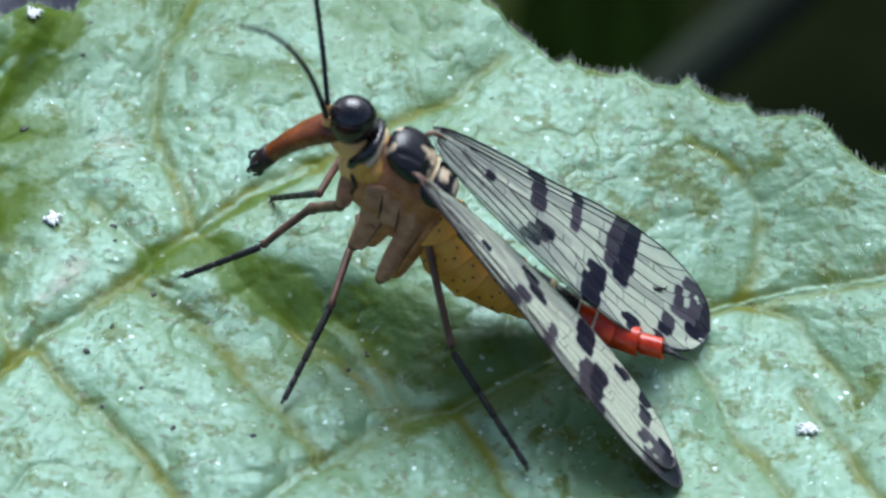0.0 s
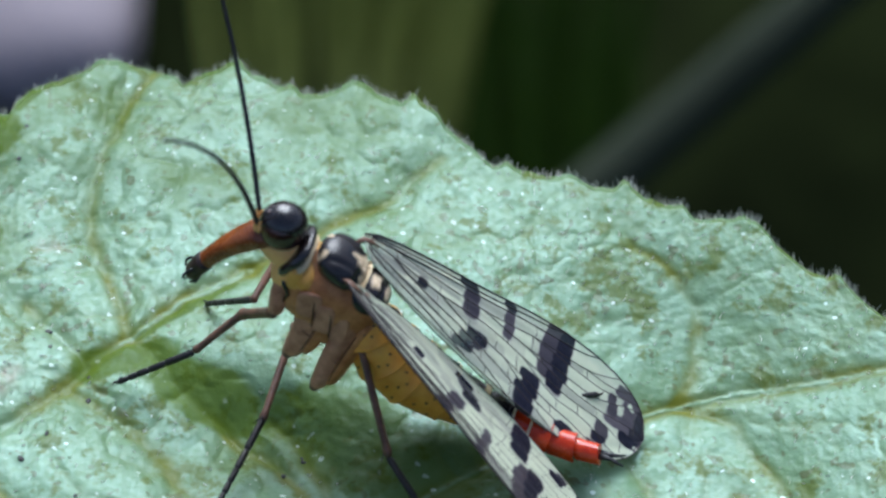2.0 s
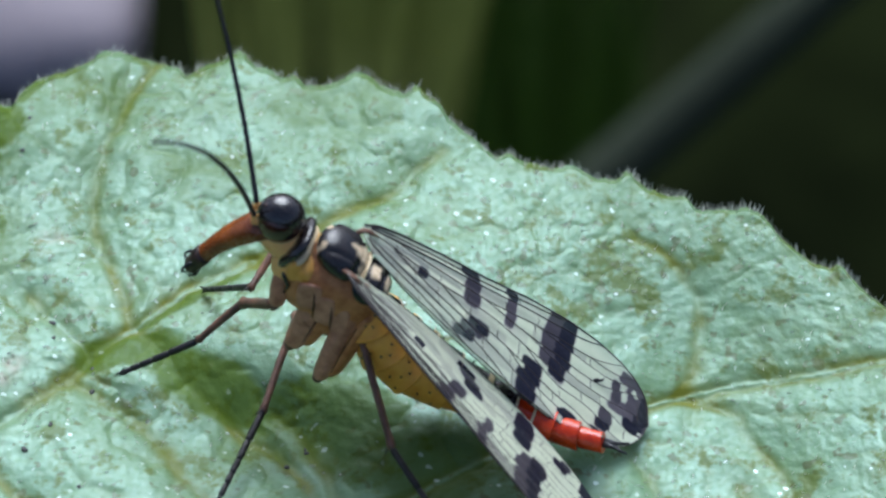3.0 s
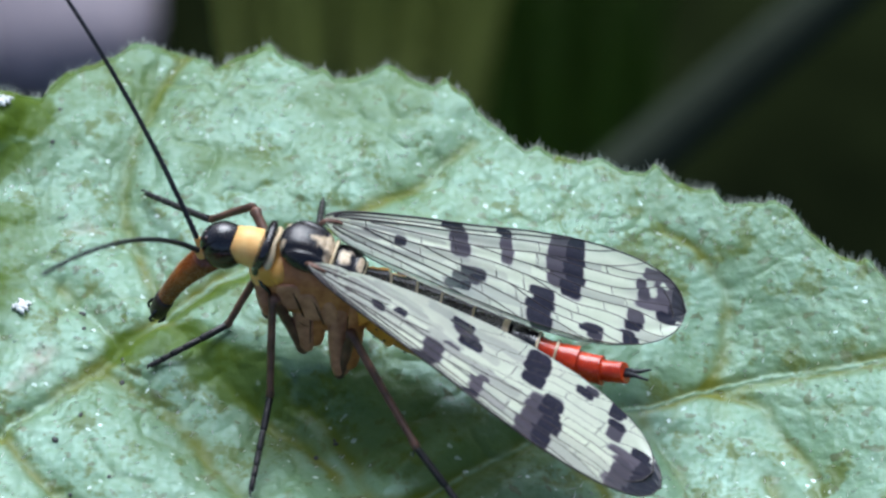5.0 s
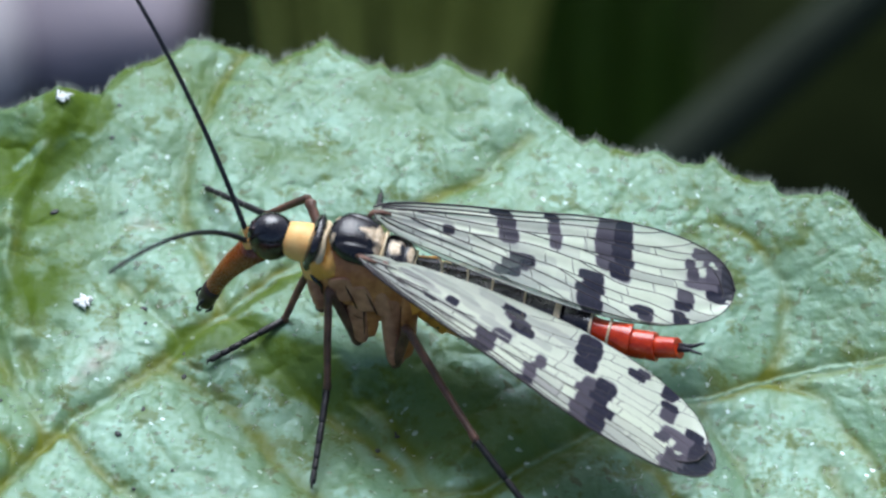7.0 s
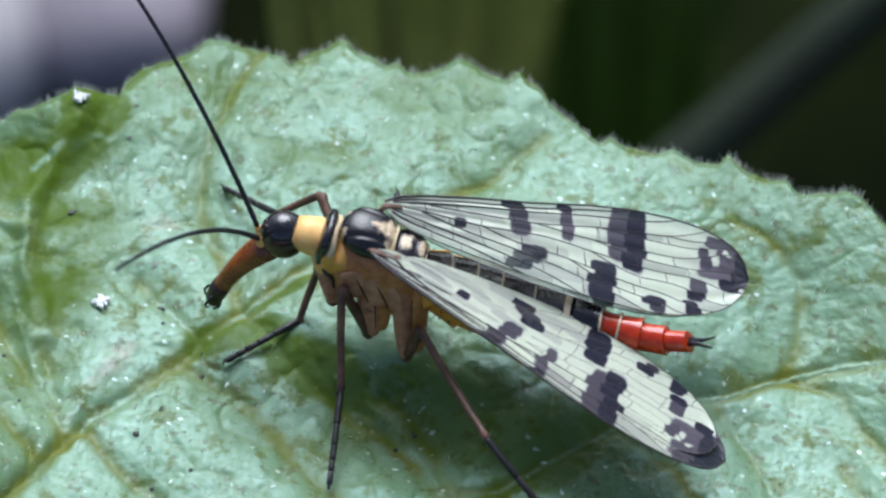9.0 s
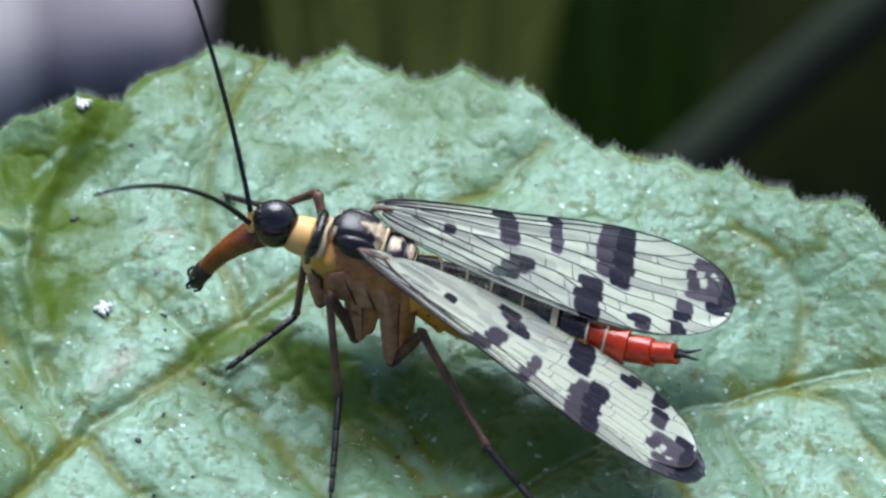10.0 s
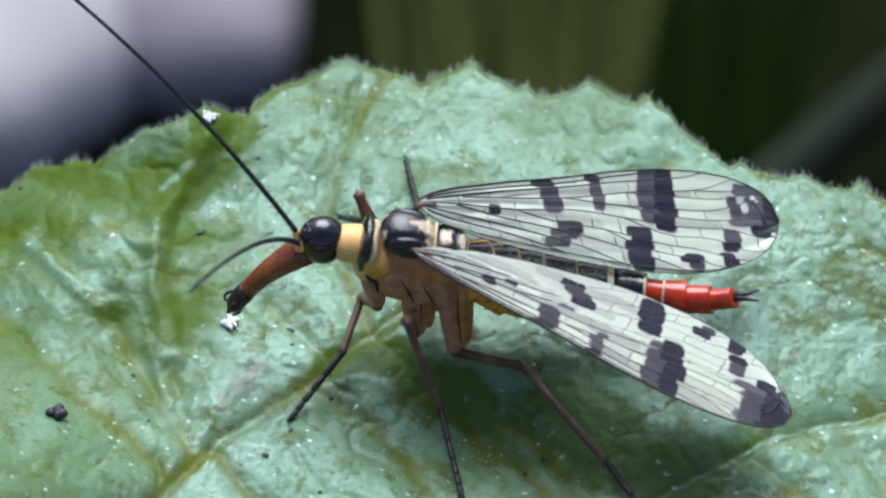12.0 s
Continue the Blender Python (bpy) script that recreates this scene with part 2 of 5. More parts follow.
# ---------------------------------------------------------------- building blocks
def link_mesh(name, bm, mats, parent=None, label="", smooth=True):
    """One mesh object out of a bmesh in millimetres."""
    bmesh.ops.scale(bm, vec=(MM, MM, MM), verts=bm.verts)
    me = bpy.data.meshes.new(name)
    bm.to_mesh(me)
    bm.free()
    for m in mats if isinstance(mats, (list, tuple)) else [mats]:
        me.materials.append(m)
    if smooth:
        me.polygons.foreach_set("use_smooth", [True] * len(me.polygons))
    ob = new(name, me)
    if parent:
        ob.parent = parent
    return tagged(ob, label)


part = link_mesh


def blob(bm, c, r, turn=(0, 0, 0), nu=20, nv=14, mat=0, power=1.0):
    """An ellipsoid with centre c and radii r; power below 1 makes it boxier."""
    rot = Euler([radians(a) for a in turn]).to_matrix()
    rings = []
    for j in range(nv + 1):
        th = math.pi * j / nv
        ring = []
        for i in range(nu):
            ph = 2 * math.pi * i / nu
            d = Vector((math.sin(th) * math.cos(ph), math.sin(th) * math.sin(ph), math.cos(th)))
            d = Vector([math.copysign(abs(k) ** power, k) for k in d])
            ring.append(bm.verts.new(rot @ Vector((d.x * r[0], d.y * r[1], d.z * r[2])) + Vector(c)))
            if j in (0, nv):
                break
        rings.append(ring)
    for a, b in zip(rings, rings[1:]):
        for i in range(nu):
            k = (i + 1) % nu
            if len(a) == 1:
                f = bm.faces.new((a[0], b[i], b[k]))
            elif len(b) == 1:
                f = bm.faces.new((a[i], b[0], a[k]))
            else:
                f = bm.faces.new((a[i], b[i], b[k], a[k]))
            f.material_index = mat
    return bm


def tube(bm, pts, radii, n=10, mat=0, flat=1.0, caps=True, mat_of=None, power=1.0):
    """A tube through pts; flat squeezes it along its second axis."""
    pts = [Vector(p) for p in pts]
    rings = []
    side = None
    for k, p in enumerate(pts):
        d = (pts[min(k + 1, len(pts) - 1)] - pts[max(k - 1, 0)]).normalized()
        if side is None:
            side = d.cross(Vector((0, 0, 1)))
            if side.length < 0.2:
                side = d.cross(Vector((0, 1, 0)))
        side = (side - d * side.dot(d)).normalized()
        up = side.cross(d)
        ring = []
        for i in range(n):
            c, e = (math.copysign(abs(w) ** power, w) for w in (math.cos(2 * math.pi * i / n), math.sin(2 * math.pi * i / n)))
            ring.append(bm.verts.new(p + float(radii[k]) * (side * c + up * flat * e)))
        rings.append(ring)
    for q, (a, b) in enumerate(zip(rings, rings[1:])):
        for i in range(n):
            f = bm.faces.new((a[i], a[(i + 1) % n], b[(i + 1) % n], b[i]))
            f.material_index = mat_of(q, i) if mat_of else mat
    if caps:
        for ring, p in ((rings[0][::-1], 0), (rings[-1], len(pts) - 2)):
            f = bm.faces.new(ring)
            f.material_index = mat_of(p, 0) if mat_of else mat
    return bm


def smooth_rows(rows, t):
    """The values of rows (time first) at t, gliding without overshoot."""
    ts = np.array([r[0] for r in rows], float)
    v = np.array([r[1:] for r in rows], float)
    if t <= ts[0]:
        return v[0]
    if t >= ts[-1]:
        return v[-1]
    k = int(np.searchsorted(ts, t, side="right")) - 1
    h = np.diff(ts)[:, None]
    s = np.diff(v, axis=0) / h

    def slope(i):
        if i == 0 or i == len(ts) - 1:
            return np.zeros(v.shape[1])
        a, b = s[i - 1], s[i]
        return np.where(a * b > 0, 2 * a * b / np.where(a + b == 0, 1, a + b), 0)
    w = h[k, 0]
    u = (t - ts[k]) / w
    return ((1 + 2 * u) * (1 - u) ** 2 * v[k] + u * (1 - u) ** 2 * w * slope(k)
            + u * u * (3 - 2 * u) * v[k + 1] + u * u * (u - 1) * w * slope(k + 1))


# ---------------------------------------------------------------- the leaf
EDGE = [
    (-23.69, 2.85),
    (-22.09, 3.63),
    (-21.19, 4.74),
    (-20.09, 4.63),
    (-19.63, 5),
    (-18.93, 4.89),
    (-16.94, 6.41),
    (-15.01, 7.4),
    (-14.48, 7.29),
    (-13.59, 7.08),
    (-13.32, 7.62),
    (-12.74, 8.16),
    (-11.47, 8.97),
    (-10.69, 9.58),
    (-9.99, 9.79),
    (-9.17, 9.58),
    (-8.36, 9.38),
    (-7.53, 8.48),
    (-7.14, 9.11),
    (-5.8, 9.41),
    (-4.51, 8.84),
    (-3.39, 7.94),
    (-2.09, 8.43),
    (-0.88, 8.29),
    (0.12, 7.62),
    (1.22, 7.51),
    (2.21, 6.28),
    (3.39, 4.82),
    (5.07, 4.47),
    (6.54, 3.84),
    (7.82, 3.84),
    (9.28, 3.06),
    (10.33, 2.33),
    (12.06, 2.44),
    (12.56, 1.76),
    (13.02, 1.17),
    (14.32, 0.03),
    (15.63, -0.73),
    (16.89, -2.11),
    (18.68, -3.97),
    (21.02, -7.84),
]
MAIN_VEINS = [
    [(-17.86, -12.37), (-15.11, -9.33), (-14.08, -7.79), (-10.65, -4.76), (-9.56, -3.48), (-7.15, -1.27), (-4.86, -0)],
    [(-7.46, -15.52), (-5.87, -13.94), (-1.69, -10.95), (-0.21, -10.48), (4.29, -7.63), (11.52, -5.4), (17.87, -3.96)],
]
BRANCHES_NEAR = [
    [(-4.86, -0), (-0.22, 3.36), (1.55, 5.15)],
    [(-9.01, -2.9), (-10.33, 1.27), (-10.5, 2.82), (-10.3, 5.18), (-9.3, 7.6), (-8.27, 9.51)],
    [(-10.29, -4.32), (-12.43, -1.54)],
    [(-8.91, -3.15), (-7.82, -4.26), (-5.27, -7.65), (-3.19, -9.31), (-2.06, -10.83)],
    [(-11.19, -5.37), (-9.06, -6.7), (-7.7, -8.13), (-6.34, -9.79), (-4.42, -12.91)],
    [(-14.08, -7.86), (-8.77, -14.4)],
]
BRANCHES_RIGHT = [
    [(9.8, -5.94), (10.45, -3.98), (10.26, -1.49), (9.46, 0.03), (8.32, 0.79)],
    [(9.8, -5.94), (11.46, -6.78), (13.14, -10.45)],
    [(7.13, -6.71), (9.37, -11.85), (10.74, -14.13)],
    [(11.31, -9.99), (13.81, -14.13)],
    [(-0.21, -10.48), (0.9, -12.33), (1.62, -14.15)],
    [(-3.98, -6.69), (-2.26, -9.07), (-1.69, -10.83)],
    [(3.72, -7.87), (5.73, -10), (7.13, -13)],
]
BRANCHES_LEFT = [
    [(-16.02, 1.09), (-16.09, -1.2), (-15.22, -6.61), (-14.64, -8.76)],
    [(-14.34, 7.13), (-15.05, 5.26), (-16.02, 1.09)],
    [(-23.2, 2.36), (-19.91, 0.56), (-18.21, -1.46), (-14.98, -7.57)],
    [(-18.25, 2.11), (-16.22, 1.09)],
    [(-21.65, -2.22), (-19.58, -4.2), (-17.5, -6.62), (-15.45, -9.47)],
]
COT = 1 / math.tan(radians(TILT))


def fractal(x, y, scale, octaves=4, seed=0):
    """Cheap value noise on arrays, -1 to 1."""
    rng = np.random.default_rng(seed)
    grid = rng.uniform(-1, 1, (256, 256))
    out, amp, tot = 0, 1.0, 0
    for _ in range(octaves):
        fx, fy = x * scale + 37.3, y * scale + 11.7
        ix, iy = np.floor(fx).astype(int), np.floor(fy).astype(int)
        ux, uy = fx - ix, fy - iy
        ux, uy = ux * ux * (3 - 2 * ux), uy * uy * (3 - 2 * uy)
        g = lambda a, b: grid[a % 256, b % 256]
        out = out + amp * ((g(ix, iy) * (1 - ux) + g(ix + 1, iy) * ux) * (1 - uy) + (g(ix, iy + 1) * (1 - ux) + g(ix + 1, iy + 1) * ux) * uy)
        tot, amp, scale = tot + amp, amp * 0.5, scale * 2.03
    return out / tot


def vein_distance(x, y, lines):
    best = np.full(x.shape, 99.0)
    for line in lines:
        for (ax, ay), (bx, by) in zip(line, line[1:]):
            dx, dy = bx - ax, by - ay
            u = np.clip(((x - ax) * dx + (y - ay) * dy) / (dx * dx + dy * dy + 1e-9), 0, 1)
            best = np.minimum(best, np.hypot(x - ax - u * dx, y - ay - u * dy))
    return best


def leaf_form(x, y):
    """The large form: a hollow beside the tail, a fall towards the far left, a rise towards the lens."""
    h = -2.1 * np.exp(-((x - 10.5) ** 2 / (2 * 4.4 ** 2) + (y + 9.5) ** 2 / (2 * 7.0 ** 2)))
    h = h - 0.03 * np.clip(-x - 15, 0, 30) ** 2 * np.clip((y + 4) / 8, 0, 1)
    h = h + 4.5 * np.exp(-((x + 23.5) ** 2 + (y + 10) ** 2) / (2 * 3.6 ** 2))
    # a dip under the body, a swelling at the far left rim, a fold along the left side
    h = h - 0.85 * np.exp(-((x + 4.6) ** 2 / (2 * 2.6 ** 2) + (y + 7.6 + 0.25 * (x + 4.6)) ** 2 / (2 * 1.7 ** 2)))
    h = h + 1.1 * np.exp(-((x + 15.6) ** 2 / (2 * 1.8 ** 2) + (y - 6.6) ** 2 / (2 * 1.8 ** 2)))
    h = h + 1.0 * np.exp(-((x + 18.5) ** 2 / (2 * 2.2 ** 2) + (y - 0.5) ** 2 / (2 * 2.0 ** 2)))
    return h


def leaf_relief(x, y):
    wx = x + 0.35 * fractal(x, y, 0.5, 3, 5)
    wy = y + 0.35 * fractal(x, y, 0.5, 3, 6)
    dm = vein_distance(wx, wy, MAIN_VEINS)
    ds = vein_distance(wx, wy, BRANCHES_NEAR + BRANCHES_RIGHT + BRANCHES_LEFT)
    d = np.minimum(dm, ds)
    calm = 1 - 0.45 * np.clip((x - 3) / 6, 0, 1)               # the blade is smoother towards the tail
    puff = 0.27 * calm * (1 - np.exp(-(d / 1.0) ** 2))
    groove = -0.11 * np.exp(-(dm / 0.30) ** 2) - 0.07 * np.exp(-(ds / 0.24) ** 2)
    cells = 1 - np.abs(fractal(wx, wy, 0.62, 3, 7)) * 2.2
    wrinkle = -0.068 * calm * np.clip(cells, 0, 1) ** 2
    rough = 0.035 * fractal(x, y, 1.5, 4, 8) + 0.16 * fractal(x, y, 0.22, 2, 9)
    ridge = 0.05 * np.exp(-(dm / 0.10) ** 2) * (1 + 0.5 * fractal(x, y, 3.0, 2, 24)) * np.clip((x + 9.8) / 0.8, 0, 1)
    crease = np.abs(fractal(wx + 0.4 * wy, 0.6 * wy - 0.25 * wx, 0.95, 3, 51))
    rough = rough + 0.052 * calm * np.clip(crease, 0, 0.5)
    fold = vein_distance(wx, wy, [[(-14.3, 7.2), (-15.2, 4.6), (-16.3, 2.0), (-16.2, -1.0), (-15.6, -4.0)]])
    fold2 = vein_distance(wx, wy, [[(-21.1, 1.3), (-18.1, -1.7)], [(-18.6, 2.2), (-16.5, 1.05)]])
    h = puff + groove + wrinkle + rough + ridge - 0.12 + 0.42 * np.exp(-(fold / 0.5) ** 2) + 0.28 * np.exp(-(fold2 / 0.45) ** 2)
    vein = np.clip(1.05 * np.exp(-(dm / 0.36) ** 2) + 0.95 * np.exp(-(ds / 0.25) ** 2) + 0.30 * np.clip(cells, 0, 1) ** 2 * np.clip(0.5 + 1.2 * fractal(x, y, 0.2, 2, 21), 0, 1) , 0, 1)
    vein = vein * np.clip(0.74 + 1.1 * fractal(x, y, 0.55, 3, 23), 0.15, 1)
    vein = vein * (1 - 0.75 * np.exp(-(dm / 0.085) ** 2) * np.clip((x + 9.8) / 0.8, 0, 1))          # the midline of a main vein is pale
    return h, vein


def build_leaf():
    nx, ny, y0 = 760, 470, -26.0
    ex = np.array([e[0] for e in EDGE])
    ey = np.array([e[1] for e in EDGE])
    xs = np.linspace(ex[0], ex[-1], nx)
    yb = np.interp(xs, ex, ey) + 0.26 * fractal(xs, xs * 0, 1.3, 4, 3) + 0.10 * np.abs(fractal(xs, xs * 0, 5.0, 2, 4)) + 0.42 * np.abs(np.sin(xs * 1.35 + 1.2 * fractal(xs, xs * 0, 0.4, 2, 18))) ** 7 * np.clip((xs + 16) / 10, 0.3, 1)
    v = np.linspace(0, 1, ny) ** 0.85
    x = np.repeat(xs[:, None], ny, 1)
    y = y0 + (yb[:, None] - y0) * v[None, :]
    x = x + 0.05 * fractal(x, y, 1.1, 2, 12)
    big = leaf_form(x, y)
    h, vein = leaf_relief(x, y)
    rim = np.clip((v[None, :] - 0.985) / 0.015, 0, 1)
    z = big + h - 0.25 * rim
    yy = y - COT * big
    stain = np.zeros_like(x)
    for sx, sy, r in ((-13.9, -5.9, 0.35), (-13.3, -5.3, 0.35), (-12.9, -4.7, 0.45), (-13.6, -5.6, 0.3), (-11.87, 0.88, 0.5)):
        stain = np.maximum(stain, 0.55 * np.exp(-((x - sx) ** 2 + (y - sy) ** 2) / r ** 2) * np.clip(0.5 + fractal(x, y, 2.2, 3, 15), 0, 1))
    # underside, a little below, meets the rim
    co = np.stack([x, yy, z], -1).reshape(-1, 3)
    under = np.stack([x, yy, z - 0.28], -1)[:, ::10].reshape(-1, 3)
    idx = np.arange(nx * ny).reshape(nx, ny)
    q = np.stack([idx[:-1, :-1], idx[1:, :-1], idx[1:, 1:], idx[:-1, 1:]], -1).reshape(-1, 4)
    my = under.shape[0] // nx
    jd = np.arange(nx * my).reshape(nx, my) + nx * ny
    q2 = np.stack([jd[:-1, :-1], jd[:-1, 1:], jd[1:, 1:], jd[1:, :-1]], -1).reshape(-1, 4)
    q3 = np.stack([idx[:-1, -1], idx[1:, -1], jd[1:, -1], jd[:-1, -1]], -1)
    faces = np.concatenate([q, q2, q3])
    me = bpy.data.meshes.new("leaf")
    me.from_pydata((np.concatenate([co, under]) * MM).tolist(), [], faces.tolist())
    me.polygons.foreach_set("use_smooth", [True] * len(me.polygons))
    # where the waxy bloom is thin: far left, rim folds, some veins; under the body also painted shade
    bare_shade = np.clip((-x - 13.4 + 2.2 * fractal(x, y, 0.25, 3, 31)) / 1.8, 0, 1) * np.clip(0.56 + 1.2 * fractal(x, y, 0.45, 4, 32), 0, 0.85) * np.clip((y + 8.5) / 6.0, 0.15, 1)
    bare_shade = np.clip(bare_shade + 0.35 * np.clip(2.2 * fractal(x, y, 0.32, 4, 33) - 0.35, 0, 1), 0, 1)
    # the far side tilts from the light; its duller look is put into this mask
    bare_shade = np.clip(bare_shade + 0.42 * np.clip((y + 1.0) / 5.0, 0, 1) * np.clip(0.6 + 1.1 * fractal(x, y, 0.6, 3, 35), 0, 1), 0, 1)
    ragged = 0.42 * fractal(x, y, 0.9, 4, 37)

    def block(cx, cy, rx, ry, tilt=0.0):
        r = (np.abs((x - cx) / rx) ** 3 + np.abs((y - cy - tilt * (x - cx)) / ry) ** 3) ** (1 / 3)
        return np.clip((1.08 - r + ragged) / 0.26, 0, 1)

    def strip(a, b, w):
        return np.clip((w * (1 + 1.4 * ragged) - vein_distance(x, y, [[a, b]])) / 0.16, 0, 1)
    # blocks under body and wings: partly bare leaf, partly the insect's shadow painted in
    for share, b in ((0.95, block(-14.2, 6.1, 1.2, 1.25)), (0.9, strip((-14.3, 4.5), (-16.0, 2.2), 0.60)), (0.8, block(-14.7, 1.6, 1.4, 0.6)), (0.7, block(-15.0, 0.7, 1.2, 0.3, -0.1)),
                     (0.7, block(-14.3, -0.7, 0.8, 0.35)), (0.9, strip((-13.2, 7.2), (-12.7, 8.0), 0.30)), (0.8, block(-20.9, 3.4, 1.5, 1.3, 0.3)),
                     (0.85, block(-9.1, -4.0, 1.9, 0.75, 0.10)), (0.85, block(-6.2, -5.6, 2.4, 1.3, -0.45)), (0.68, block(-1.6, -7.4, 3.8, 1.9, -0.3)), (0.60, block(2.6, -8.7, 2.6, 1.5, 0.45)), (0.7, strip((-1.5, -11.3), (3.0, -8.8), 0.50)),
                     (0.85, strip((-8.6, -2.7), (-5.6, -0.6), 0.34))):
        bare_shade = np.maximum(bare_shade, share * b)
    # pale streaks along the folds at the left: highlights put into the colour
    for a, b, w in (((-18.6, 2.2), (-16.5, 1.05), 0.24), ((-21.1, 1.3), (-18.1, -1.7), 0.32), ((-16.3, 3.5), (-15.3, 4.6), 0.22), ((-16.1, 1.2), (-16.2, -1.0), 0.14)):
        bare_shade = bare_shade * (1 - 0.9 * strip(a, b, w))
    bare_shade = np.maximum(bare_shade, 0.75 * np.clip((v[None, :] - 0.955) / 0.04, 0, 1) * np.clip(0.25 + 1.5 * fractal(x, y, 0.5, 3, 36), 0, 1))
    bare_shade = bare_shade * (1 - 0.9 * np.exp(-(vein_distance(x, y, MAIN_VEINS) / 0.10) ** 2) * np.clip((x + 9.8) / 0.8, 0, 1))
    for key, val in (("vein", vein), ("stain", stain), ("bare_shade", bare_shade)):
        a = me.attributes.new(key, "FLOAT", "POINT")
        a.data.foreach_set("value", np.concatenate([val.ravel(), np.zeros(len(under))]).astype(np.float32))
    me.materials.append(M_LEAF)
    ob = new("leaf", me)
    tagged(ob, "pale green wrinkled leaf with sunken veins and a toothed hairy edge", "leaf")
    # petiole that carries the leaf up from the litter
    bm = bmesh.new()
    tube(bm, [(2, -25.5, -0.4), (3, -32, -6), (6, -38, -60), (10, -36, -160), (12, -30, -259)], [0.9, 1.2, 1.3, 1.5, 1.8], 10)
    part("petiole", bm, M_OLIVE, ob, "green leaf stalk")
    # downy hairs along the toothed edge
    rng = random.Random(4)
    bm = bmesh.new()
    for _ in range(1000):
        i = rng.randrange(5, nx - 5)
        j = ny - 1 - int(abs(rng.gauss(0, 2.5)))
        p = Vector((x[i, j], yy[i, j], z[i, j]))
        d = Vector((rng.gauss(0, 0.5), 0.7 + rng.random() * 0.5, 0.5 + rng.random())).normalized() * rng.uniform(0.12, 0.38)
        s = Vector((0.014, 0, 0))
        w = Vector((0, 0.01, -0.01))
        a, b, c, e = (bm.verts.new(k) for k in (p - s - d * 0.1, p + s - d * 0.1, p + w - d * 0.1, p + d))
        for f in ((a, b, e), (b, c, e), (c, a, e)):
            bm.faces.new(f)
    hairs = part("edge_hairs", bm, M_HAIR, ob, "fine whitish hairs", smooth=False)
    tagged(hairs, kind="stuff")
    # short pale hairs laid on the blade, added to stand for its glints
    bm = bmesh.new()
    dens = fractal(x, y, 0.35, 3, 41)
    count = 0
    while count < 1600:
        i, j = rng.randrange(5, nx - 5), rng.randrange(ny // 4, ny - 6)
        if dens[i, j] < rng.uniform(-0.5, 0.6) or bare_shade[i, j] > 0.4:
            continue
        count += 1
        p = Vector((x[i, j], yy[i, j], z[i, j] + 0.015))
        a, l = rng.gauss(0.4, 0.7), rng.uniform(0.05, 0.22)
        d = Vector((math.cos(a), math.sin(a), rng.uniform(0.05, 0.5))) * l
        w = Vector((-math.sin(a), math.cos(a), 0)) * rng.uniform(0.009, 0.022)
        q = [bm.verts.new(k) for k in (p - w, p + w, p + d, p + Vector((0, 0, 0.03)))]
        for f in ((0, 1, 2), (1, 3, 2), (3, 0, 2)):
            bm.faces.new([q[k] for k in f])
    tagged(part("glint_hairs", bm, M_HAIR, ob, "short pale hairs set on the blade for its glints", smooth=False), kind="stuff")
    return ob


leaf = build_leaf()


def leaf_at(x, y):
    """A point on the leaf that lies at x, y when the leaf is seen flat."""
    xa, ya = np.array([float(x)]), np.array([float(y)])
    big = leaf_form(xa, ya)[0]
    return Vector((x, y - COT * big, big + leaf_relief(xa, ya)[0][0]))


# ---------------------------------------------------------------- specks on the leaf
SPECKS = [(-13.07, 4.78), (-12.87, 6.3), (-10.22, -5.64), (-3.03, -8.24), (-11.5, -7.26), (-12.31, -8.26), (-10.43, -9.79), (-9.31, -11.47), (-11.7, -10.38), (-3.66, -8.84), (-6.69, -11.84), (-14.92, 1.57), (-11.71, -2.61), (-11.6, -3.38), (-16.93, -4.68), (-21.51, 3.53), (-10.25, -4.65), (-3.07, -8.11), (-16.26, -6.74)]


